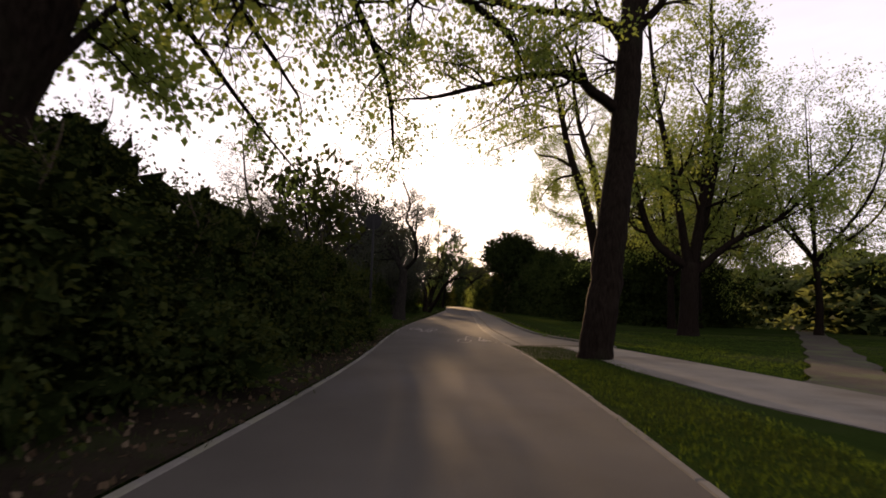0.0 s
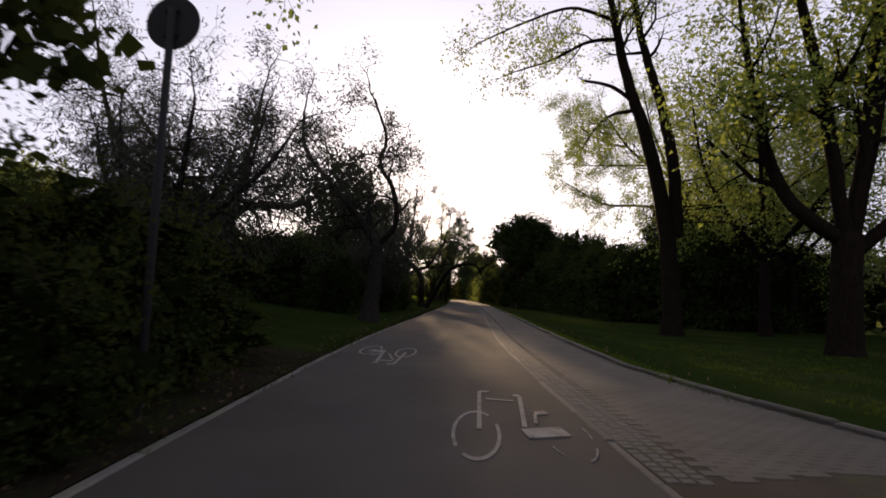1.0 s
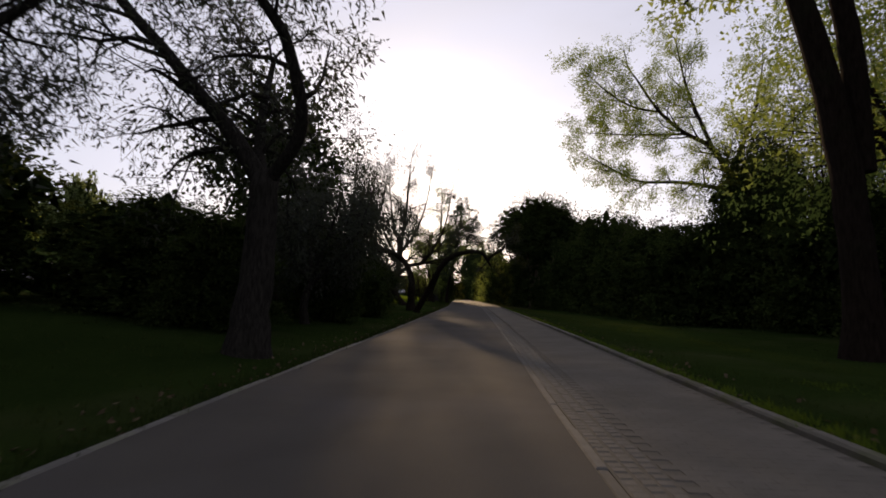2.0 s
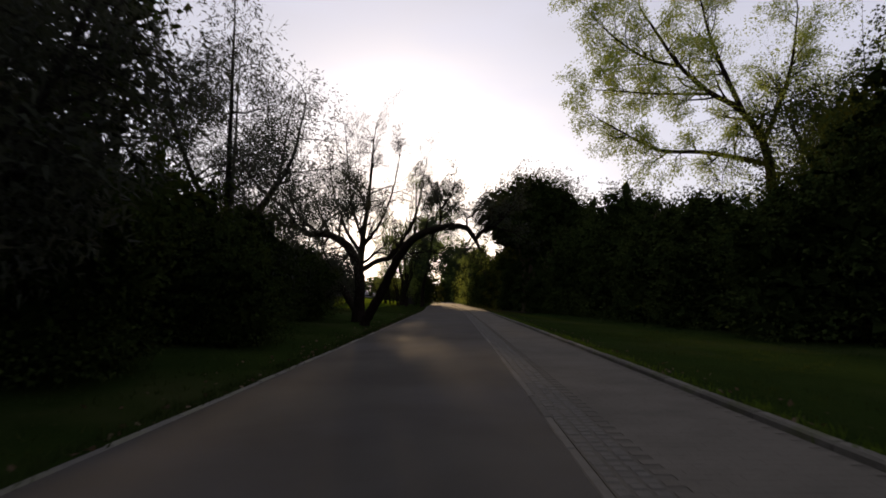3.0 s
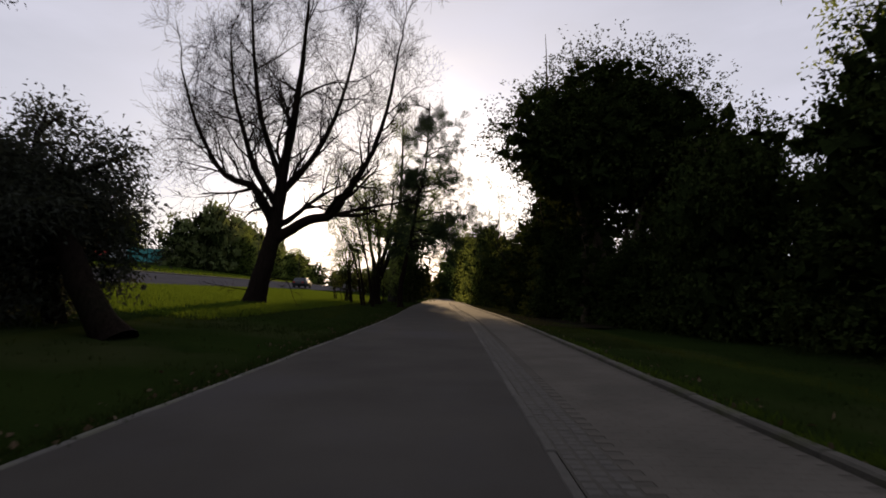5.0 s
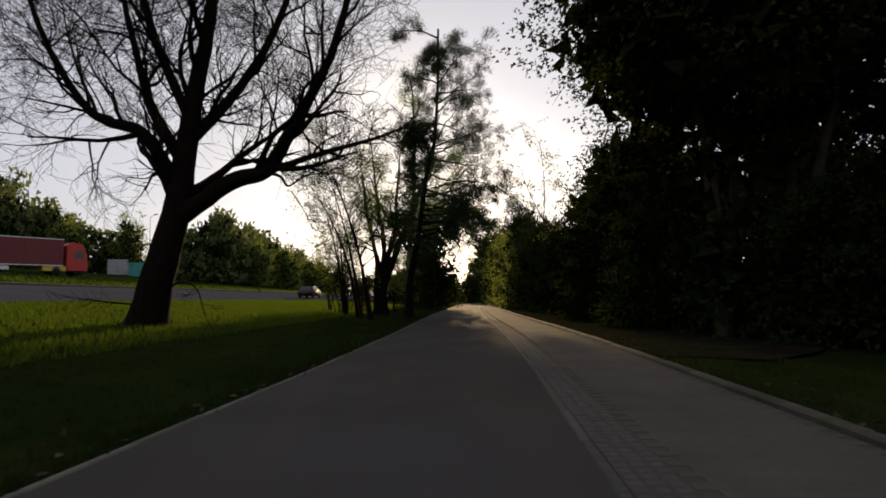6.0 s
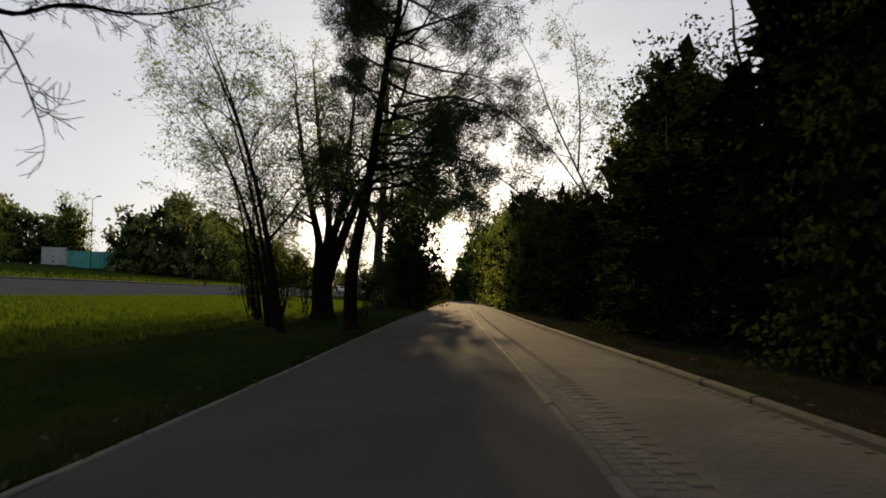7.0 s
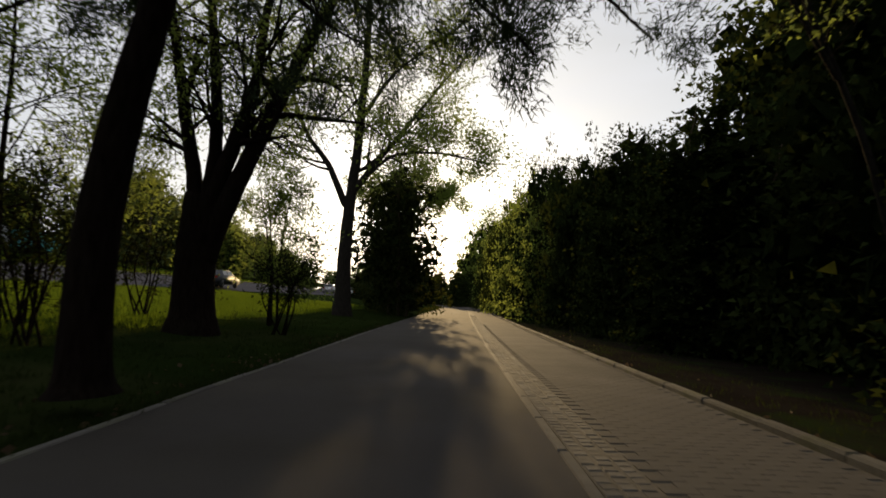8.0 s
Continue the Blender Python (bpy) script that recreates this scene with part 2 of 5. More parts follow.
class Wood:
    """Collects tapered round limbs into one mesh."""

    def __init__(self):
        self.verts, self.faces = [], []

    def tube(self, pts, radii, sides=6):
        pts = [Vector(p) for p in pts]
        start = len(self.verts)
        ref = Vector((0.31, 0.87, 0.38))
        for i, p in enumerate(pts):
            d = (pts[min(i + 1, len(pts) - 1)] - pts[max(i - 1, 0)])
            d = d.normalized() if d.length > 1e-6 else Vector((0, 0, 1))
            u = d.cross(ref)
            u = u.normalized() if u.length > 1e-3 else d.orthogonal().normalized()
            v = d.cross(u)
            for k in range(sides):
                a = 2 * math.pi * k / sides
                self.verts.append(p + (u * math.cos(a) + v * math.sin(a)) * radii[i])
        for i in range(len(pts) - 1):
            for k in range(sides):
                a, b = start + i * sides + k, start + i * sides + (k + 1) % sides
                self.faces.append((a, b, b + sides, a + sides))
        self.faces.append(tuple(range(start + (len(pts) - 1) * sides, start + len(pts) * sides)))

    def mesh(self):
        return [tuple(v) for v in self.verts], self.faces


def curve_through(points, per=5, rng=None, jitter=0.0):
    """A smooth line through a few points."""
    p = [Vector(q) for q in points]
    p = [p[0] * 2 - p[1]] + p + [p[-1] * 2 - p[-2]]
    out = []
    for i in range(1, len(p) - 2):
        for k in range(per):
            t = k / per
            a, b, c, d = p[i - 1], p[i], p[i + 1], p[i + 2]
            q = 0.5 * ((2 * b) + (c - a) * t + (2 * a - 5 * b + 4 * c - d) * t * t + (3 * b - a - 3 * c + d) * t ** 3)
            if rng and jitter:
                q += Vector((rng.gauss(0, jitter), rng.gauss(0, jitter), rng.gauss(0, jitter)))
            out.append(q)
    out.append(p[-2])
    return out


def turned(d, angle, rng):
    """d turned by an angle in degrees to a random side."""
    side = d.orthogonal().normalized()
    side.rotate(Matrix.Rotation(rng.uniform(0, 2 * math.pi), 3, d))
    return (d * math.cos(radians(angle)) + side * math.sin(radians(angle))).normalized()


def grow(wood, tips, p, d, length, r, level, cfg, rng):
    """One branch that wanders, tapers and bears smaller ones; tips collects leaf places."""
    n = cfg.get("segs", (1, 3, 4, 5))[level]
    pts, radii = [p.copy()], [r]
    q, e = p.copy(), d.copy()
    for i in range(n):
        e = (e + Vector((rng.gauss(0, 1), rng.gauss(0, 1), rng.gauss(0, 1))) * cfg["wander"] + Vector((0, 0, cfg["rise"]))).normalized()
        q = q + e * (length / n)
        pts.append(q.copy())
        radii.append(max(r * (1 - (i + 1) / n * 0.75), cfg.get("thin", 0.004)))
    wood.tube(pts, radii, 4 if level >= 2 else 3)
    if level == 0:
        for i in range(1, n + 1):
            tips.append((pts[i], (pts[i] - pts[i - 1]).normalized()))
        if n == 1:
            tips.append((pts[0].lerp(pts[1], 0.5), e))
        return
    kids = cfg["kids"][level]
    for k in range(kids):
        f = 0.25 + 0.75 * (k + rng.random()) / kids
        i = min(int(f * n), n - 1)
        at = pts[i].lerp(pts[i + 1], f * n - i)
        dd = turned((pts[i + 1] - pts[i]).normalized(), rng.uniform(*cfg["angle"]), rng)
        grow(wood, tips, at, dd, length * rng.uniform(*cfg["ratio"]), max(radii[i] * 0.55, 0.004), level - 1, cfg, rng)
    tips.append((pts[-1], e))


def side_limbs(wood, tips, line, radii, count, start, length, level, cfg, rng, lean=Vector((0, 0, 0))):
    """Branches along a limb that is given as a line."""
    n = len(line)
    for k in range(count):
        f = start + (1 - start) * (k + rng.random()) / count
        i = min(int(f * (n - 1)), n - 2)
        d = (line[i + 1] - line[i]).normalized()
        dd = (turned(d, rng.uniform(*cfg["angle"]), rng) + lean).normalized()
        grow(wood, tips, line[i], dd, length * rng.uniform(0.6, 1.15) * (1.15 - 0.5 * f), max(radii[i] * 0.5, 0.01), level, cfg, rng)


def leaf_mesh(name, places, dirs, size, mat, parent, rng_seed, aspect=0.6, droop=0.5, label="", kind="", corners=4, scatter=0.8):
    """Many folded leaves as one mesh; places and dirs are arrays."""
    rs = np.random.RandomState(rng_seed)
    c = np.asarray(places, float)
    n = len(c)
    if n == 0:
        return None
    d = np.asarray(dirs, float) + rs.normal(0, scatter, (n, 3)) + np.array([0, 0, -droop])
    d /= np.linalg.norm(d, axis=1, keepdims=True) + 1e-9
    side = np.cross(d, rs.normal(0, 1, (n, 3)))
    side /= np.linalg.norm(side, axis=1, keepdims=True) + 1e-9
    up = np.cross(d, side)
    s = (size * rs.uniform(0.6, 1.35, n))[:, None]
    v = np.empty((n, corners, 3))
    v[:, 0] = c - (side * s * aspect * 0.5 if corners == 3 else 0)
    v[:, 1] = c + (d * s * 0.45 + up * s * 0.1 if corners == 4 else 0) + side * s * aspect * 0.5
    v[:, 2] = c + d * s
    if corners == 4:
        v[:, 3] = c + d * s * 0.45 - side * s * aspect * 0.5 + up * s * 0.1
    me = bpy.data.meshes.new(name)
    me.vertices.add(n * corners)
    me.vertices.foreach_set("co", v.ravel())
    me.loops.add(n * corners)
    me.loops.foreach_set("vertex_index", np.arange(n * corners, dtype=np.int32))
    me.polygons.add(n)
    me.polygons.foreach_set("loop_start", np.arange(0, n * corners, corners, dtype=np.int32))
    me.update(calc_edges=True)
    me.materials.append(mat)
    ob = new(name, me)
    ob.parent = parent
    return tagged(ob, label, "", "", kind)


def leaves_on(tips, per, spread, seed, keep=1.0):
    """Leaf places in little clusters round the tips."""
    rs = np.random.RandomState(seed)
    p = np.array([t[0] for t in tips])
    d = np.array([t[1] for t in tips])
    sel = rs.rand(len(p)) < keep
    p, d = np.repeat(p[sel], per, 0), np.repeat(d[sel], per, 0)
    return p + rs.normal(0, spread, p.shape), d


def lobes_leaves(lobes, count, seed, ragged=0.25, sprays=9, spray_size=0.2, hollow=0.0):
    """Leaf places in sprays that fill a group of uneven lobes (centre, radii), more of them near the skin."""
    rs = np.random.RandomState(seed)
    n = count // sprays
    vol = np.array([l[1][0] * l[1][1] * l[1][2] for l in lobes]) ** 0.7
    pick = rs.choice(len(lobes), n, p=vol / vol.sum())
    c = np.array([l[0] for l in lobes])[pick]
    r = np.array([l[1] for l in lobes])[pick]
    d = rs.normal(0, 1, (n, 3))
    d /= np.linalg.norm(d, axis=1, keepdims=True)
    ph = rs.uniform(0, 6.28, (len(lobes), 6))[pick]
    bump = 1 + ragged * (np.sin(d[:, 0] * 5 + ph[:, 0]) * np.sin(d[:, 1] * 5 + ph[:, 1]) + 0.6 * np.sin(d[:, 2] * 9 + ph[:, 2]) * np.sin(d[:, 0] * 8 + ph[:, 3]))
    f = hollow + (1.12 - hollow) * rs.rand(n) ** 0.55 if hollow else rs.rand(n) ** 0.36
    p = c + d * r * (np.maximum(bump, 0.85) * f)[:, None]
    p, d = np.repeat(p, sprays, 0), np.repeat(d, sprays, 0)
    size = np.repeat(rs.uniform(0.5, 1.3, n), sprays)[:, None]
    return p + rs.normal(0, 1, p.shape) * size * spray_size * np.array([1, 1, 0.6]), d

# ---- ground and paths ----
EDGE_L, EDGE_R, KERB = -1.654, 1.646, 3.49      # cycle path edges, footpath's far edge


def build_ground():
    lats = [-300, -160, -120, -90, -75, -60, -45, -36, -27, -22, -17, -14, -12, -10, -8, -7, -6, -5, -4.3, -3.6, -3, -2.5, -2.1, -1.77, -1.74,
            3.62, 3.65, 4, 4.5, 5, 6, 7, 8.5, 10, 12, 15, 20, 30, 40, 60, 90, 120, 300]
    ys = list(np.arange(-60, -10, 5.0)) + list(np.arange(-10, 130, 1.0)) + list(np.arange(130, 200, 5.0)) + [220, 260, 320, 400, 600, 900]
    verts, faces = [], []
    rs = random.Random(3)
    for y in ys:
        for lat in lats:
            if -1.75 < lat < 3.63:
                z = -0.16
            else:
                z = float(np.interp(lat, LAND_LAT, LAND_Z)) + (rs.uniform(-0.025, 0.03) if abs(lat - 0.9) > 3.2 else -0.01)
                if lat > 3.6 and y < 8:      # the lawn begins further out where the footpath leaves
                    z -= 0.05 * min(1, (8 - y) / 3)
            verts.append((mid(y) + lat, y, z))
    w = len(lats)
    for j in range(len(ys) - 1):
        for i in range(w - 1):
            a = j * w + i
            faces.append((a, a + 1, a + w + 1, a + w))
    ob = part("ground", (verts, faces), LAWN, None, "", True)
    return tagged(ob, "mown lawn sloping gently up from the cycle path", "ground", "", "structure")


build_ground()
PATH_Y = list(np.arange(-40, 200, 1.0)) + list(np.arange(200, 300, 5.0))
cycle_path = tagged(part("cycle_path", strip(PATH_Y, EDGE_L, EDGE_R, 0.0, -0.15), ASPHALT), "smooth dark grey asphalt cycle path between concrete edgings", "path", "", "structure")


def walk_left(y):
    """Near edge of the footpath: beside the cycle path, then bending away to the right."""
    return float(np.interp(y, [-40, -12, -3.6, -2.4, 1, 4.2, 6.0], [13, 5.9, 4.2, 3.6, 3.15, 3.05, 3.0]))


def walk_right(y):
    return float(np.interp(y, [-40, -12, -3.6, 0, 4.5, 7, 9, 12], [15, 8.0, 6.2, 5.5, 4.75, 4.3, 3.9, KERB]))


FOOT_Y = [y for y in PATH_Y if y >= 7.0]
OUT_Y = [y for y in PATH_Y if y <= 6.0]
foot = tagged(part("footpath", strip(FOOT_Y, EDGE_R + 0.085, lambda y: walk_right(y), -0.005, -0.15), BEDDING), "footpath of small pale concrete pavers beside the cycle path", "footpath", "", "structure")
tagged(part("footpath", strip(OUT_Y, walk_left, walk_right, 0.004, -0.3), SANDED), "pale paved footpath bending away across the lawn", "footpath", "", "structure")
tagged(part("verge", strip(list(np.arange(-40, 2.51, 0.5)), EDGE_R + 0.085, lambda y: walk_left(y) + 0.02, -0.008, -0.15), LAWN), "strip of short grass between cycle path and footpath", "verge", "", "structure")
verge = tagged(part("verge", strip(list(np.arange(2.5, 7.01, 0.5)), EDGE_R + 0.085, lambda y: walk_left(y) + 0.02 if y < 6.2 else walk_right(y), -0.004, -0.15), DIRT), "bare earth and thin grass between cycle path and footpath", "verge", "", "structure")


def trail(points, width, z, mat, name, label):
    line = curve_through(points, 8)
    verts, faces = [], []
    for i, p in enumerate(line):
        d = (line[min(i + 1, len(line) - 1)] - line[max(i - 1, 0)]).normalized()
        s = Vector((d.y, -d.x, 0)) * width * (0.5 + 0.06 * math.sin(i * 1.7))
        for q in (p - s, p, p + s):
            verts.append((q.x, q.y, land(q.x, q.y) + z))
    for i in range(len(line) - 1):
        k = i * 3
        faces += [(k, k + 1, k + 4, k + 3), (k + 1, k + 2, k + 5, k + 4)]
    return tagged(part(name, (verts, faces), mat), label, "path", "", "structure")


trail([(6.2, -0.2, 0), (10, 6, 0), (15, 14.5, 0), (25, 32, 0), (40, 60, 0)], 1.5, 0.035, DIRT, "worn_trail", "trodden earth trail across the lawn")

# street up the slope
street_y = list(np.arange(-40, 260, 4.0))
sv, sf = [], []
for y in street_y:
    for lat, dz in ((-26.5, 0.02), (-26.3, 0.02), (-22, 0.06), (-18.3, 0.02), (-18.0, -0.05)):
        sv.append((mid(y) + lat, y, float(np.interp(lat, LAND_LAT, LAND_Z)) + 0.05 + dz))
for j in range(len(street_y) - 1):
    for i in range(4):
        a = j * 5 + i
        sf.append((a, a + 1, a + 6, a + 5))
tagged(part("street", (sv, sf), STREET, None, "", True), "grey asphalt street running along the slope", "street", "", "structure")
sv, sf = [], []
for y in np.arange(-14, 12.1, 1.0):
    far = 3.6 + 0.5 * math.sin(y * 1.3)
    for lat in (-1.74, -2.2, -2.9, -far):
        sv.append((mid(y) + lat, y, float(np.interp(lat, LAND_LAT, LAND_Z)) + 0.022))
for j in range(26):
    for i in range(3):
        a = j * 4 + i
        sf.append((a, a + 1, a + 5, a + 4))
tagged(part("verge", (sv, sf), MOULD, None, "", True), "bare earth under the hedge, darkened for its shade", "verge", "", "structure")
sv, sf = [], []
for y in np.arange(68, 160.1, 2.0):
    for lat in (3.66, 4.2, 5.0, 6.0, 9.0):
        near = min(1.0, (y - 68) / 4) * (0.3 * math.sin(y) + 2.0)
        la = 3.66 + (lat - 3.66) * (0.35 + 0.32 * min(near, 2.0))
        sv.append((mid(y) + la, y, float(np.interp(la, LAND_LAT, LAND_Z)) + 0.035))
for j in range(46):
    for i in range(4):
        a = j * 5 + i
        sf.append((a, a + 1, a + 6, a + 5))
tagged(part("verge", (sv, sf), MOULD, None, "", True), "leaf mould under the thicket, darkened for its shade", "verge", "", "structure")

# ---- trees ----
BROAD = dict(wander=0.16, rise=0.05, kids={3: 5, 2: 5, 1: 5}, angle=(28, 62), ratio=(0.45, 0.7))
AIRY = dict(wander=0.2, rise=0.02, kids={3: 4, 2: 5, 1: 5}, angle=(30, 70), ratio=(0.45, 0.68))
FINE = dict(wander=0.2, rise=0.045, kids={3: 6, 2: 6, 1: 5}, angle=(26, 64), ratio=(0.48, 0.72), thin=0.0055, segs=(2, 4, 5, 5))
DROOPY = dict(wander=0.24, rise=-0.11, kids={3: 5, 2: 5, 1: 5}, angle=(35, 80), ratio=(0.45, 0.7))
FEATHERY = dict(wander=0.13, rise=-0.02, kids={3: 4, 2: 6, 1: 6}, angle=(30, 65), ratio=(0.4, 0.62), segs=(3, 3, 4, 5))


def taper(line, r0, r1, flare=0.0):
    n = len(line) - 1
    out = []
    for i in range(n + 1):
        f = i / n
        out.append(r0 + (r1 - r0) * f + flare * math.exp(-f * n * 0.9))
    return out


def tree(at, label, limbs, cfg, leaf, leaf_mat, seed, bark=None, per=6, spread=0.16, keep=1.0, category="tree", droop=0.5, aspect=0.6, group="", corners=3):
    """A tree from its limbs, each (points, r0, r1, branches, branch length, level, first branch at).
    The first limb is the trunk. Points are places in the world."""
    rng = random.Random(seed)
    x, y = at
    base = Vector((x, y, land(x, y) - 0.05))
    top = thing("tree", label, category, base, group)
    tips = []
    for k, (points, r0, r1, count, length, level, start) in enumerate(limbs):
        line = [q - base for q in curve_through(points, 6, rng, min(r1 * 0.12, 0.012))]
        if k == 0:
            line[0].z = min(line[0].z, -0.15)
        radii = taper(line, r0, r1, r0 * 0.45 if k == 0 else 0)
        wood = Wood()
        wood.tube(line, radii, 14 if r0 > 0.2 else 8)
        side_limbs(wood, tips, line, radii, count, start, length, level, cfg, rng)
        if r1 < 0.2 and count:
            grow(wood, tips, line[-1], (line[-1] - line[-2]).normalized(), length * 0.8, r1, max(level, 1), cfg, rng)
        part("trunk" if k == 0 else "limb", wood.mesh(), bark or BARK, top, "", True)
    if leaf and tips:
        p, d = leaves_on(tips, per, spread, seed, keep)
        leaf_mesh("crown", p, d, leaf, leaf_mat, top, seed + 7, aspect, droop, corners=corners)
    return top


def shrub(label, seed, width, height, count, leaf, mat, depth=None, lobes=9, category="shrub", start=0.1, low=0.06, ragged=0.25, name="shrub", stems=6, twiggy=True, cone=False, corners=3, spray=0.27, core=0.45, inner=2300, inner_leaf=0.5, foot=1.0):
    """A dense many-stemmed shrub, its base at the origin."""
    rng = random.Random(seed)
    depth = depth or width
    top = thing(name, label, category)
    parts, tips = [], []
    for k in range(lobes):
        f = (k + 0.5) / lobes
        z = height * (start + (0.88 - start) * f)
        girth = math.sqrt(max(0.05, 1 - (1.55 * f - 0.62) ** 2)) * (0.75 if cone else 1.0)
        if cone:
            girth *= 1.15 - 0.85 * f
        a, o = k * 2.4 + rng.uniform(-0.4, 0.4), rng.uniform(0.16, 0.3) * girth
        rad = rng.uniform(0.24, 0.33) * girth
        parts.append(((math.cos(a) * o * width, math.sin(a) * o * depth, z), (rad * width, rad * depth, height * rng.uniform(0.1, 0.15))))
    parts += [((width * 0.22 * foot * sx, depth * 0.22 * foot * sy, height * 0.1), (width * 0.26 * foot, depth * 0.26 * foot, height * 0.13)) for sx in (-1, 1) for sy in (-1, 1)]
    parts.append(((0, 0, height * 0.42), (width * 0.15, depth * 0.15, height * 0.2)))
    for k in range(stems):
        a, wood = rng.uniform(0, 6.28), Wood()
        foot_at = Vector((math.cos(a) * width * 0.08, math.sin(a) * depth * 0.08, -0.2))
        goal = Vector(parts[rng.randrange(lobes)][0])
        line = curve_through([foot_at, foot_at.lerp(goal, 0.5) + Vector((0, 0, height * 0.08)), goal, goal + Vector((rng.uniform(-0.1, 0.1) * width, rng.uniform(-0.1, 0.1) * depth, height * 0.25))], 4, rng, 0.02)
        wood.tube(line, taper(line, 0.012 * height, 0.008), 5)
        side_limbs(wood, tips, line, taper(line, 0.012 * height, 0.008), 3, 0.4, height * 0.2, 1 if twiggy else 0, AIRY, rng)
        part("stem", wood.mesh(), TWIG, top, "", True)
    # oversized dark leaves fill the inside and carry its shade as colour
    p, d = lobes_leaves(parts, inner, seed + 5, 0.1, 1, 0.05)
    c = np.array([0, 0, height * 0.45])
    leaf_mesh("inner_foliage", c + (p - c) * 0.86, d, min(0.085 * (width + depth) / 2 + 0.02 * height, inner_leaf), INNER, top, seed + 6, 1.1, 0.3, "inner leaves in a shade-dark colour", corners=3)
    p, d = lobes_leaves(parts, count, seed, ragged, 9, spray, core * 0.92)
    q, e = leaves_on(tips, 3, 0.1, seed + 1)
    p, d = np.concatenate([p, q]), np.concatenate([d, e])
    above = p[:, 2] > low * 2
    p, d = p[above], d[above]
    leaf_mesh("foliage", p, d, leaf, mat, top, seed + 3, 0.75 if corners == 3 else 0.62, 0.35, corners=corners)
    return top


def place(src, x, y, turn=0.0, sx=1.0, sz=1.0, sink=0.05):
    return copy_thing(src, Matrix.Translation((x, y, land(x, y) - sink)) @ Matrix.Rotation(radians(turn), 4, "Z") @ Matrix.Diagonal((sx, sx, sz, 1)))


def put(src, x, y, turn=0.0, sx=1.0, sz=1.0, sink=0.05):
    src.matrix_basis = Matrix.Translation((x, y, land(x, y) - sink)) @ Matrix.Rotation(radians(turn), 4, "Z") @ Matrix.Diagonal((sx, sx, sz, 1))
    return src


# right: great tree between cycle path and footpath
tree((2.90, 2.9), "tall brown-barked tree with fresh leaves beside the path", [
    ([(2.89, 2.88, -0.39), (2.99, 2.95, 0.41), (3.22, 3.15, 1.62), (3.48, 3.45, 3.17), (3.74, 3.80, 4.44), (3.97, 4.15, 5.81), (4.17, 4.50, 7.41), (4.39, 4.80, 9.10), (4.65, 5.10, 11.06), (5.15, 5.60, 14.72)], 0.36, 0.28, 8, 3.2, 2, 0.66),
    ([(3.81, 4.15, 5.86), (3.09, 4.00, 6.31), (2.65, 3.80, 6.62), (1.33, 3.40, 6.36), (-0.16, 2.90, 5.78)], 0.15, 0.05, 10, 1.9, 2, 0.25),
    ([(4.13, 4.60, 7.76), (3.64, 4.50, 8.32), (2.65, 4.20, 8.38), (1.48, 3.70, 8.24), (-0.28, 3.00, 8.32)], 0.14, 0.05, 11, 2.2, 2, 0.2),
    ([(4.34, 4.70, 8.43), (5.30, 4.90, 10.11), (6.83, 5.30, 11.68)], 0.12, 0.05, 9, 2.2, 2, 0.25),
    ([(0.54, 3.20, 6.10), (0.15, 3.00, 6.42), (-1.01, 2.90, 6.57)], 0.03, 0.012, 6, 0.7, 1, 0.2),
], BROAD, 0.115, LEAF_SPRING, 11, per=7, spread=0.17, keep=0.6, corners=4)

# right: broad tree with upright limbs from a low fork
tree((11.7, 20.0), "large tree forking low into upright limbs on the lawn", [
    ([(11.66, 20.0, -0.6), (11.7, 20.0, 1.2), (11.84, 20.0, 3.5)], 0.5, 0.42, 0, 1, 1, 0.5),
    ([(11.8, 20.0, 3.2), (10.12, 20.0, 4.5), (9.38, 20.0, 6.19), (9.0, 20.0, 8.06), (8.7, 20, 10.5)], 0.26, 0.08, 10, 3.0, 2, 0.3),
    ([(11.9, 20.0, 3.3), (12.4, 20.0, 6.0), (12.76, 20.0, 8.76), (13.18, 20.0, 13.59), (13.27, 20.0, 17.56)], 0.26, 0.08, 14, 3.4, 2, 0.25),
    ([(12.0, 20.1, 3.3), (13.2, 20.5, 7.5), (13.79, 20.5, 10.52), (14.1, 20.5, 16.0)], 0.24, 0.08, 12, 3.4, 2, 0.25),
    ([(11.7, 19.9, 3.3), (10.89, 19.5, 7.67), (10.05, 19.5, 12.38), (9.66, 19.5, 17.0)], 0.24, 0.07, 12, 3.2, 2, 0.25),
    ([(12.1, 20.0, 3.0), (13.8, 19.6, 4.6), (16, 19.3, 5.8), (18.5, 19.0, 8.2)], 0.22, 0.06, 11, 2.8, 2, 0.25),
], BROAD, 0.17, LEAF_SPRING, 12, per=8, spread=0.26, keep=0.65, aspect=0.75)

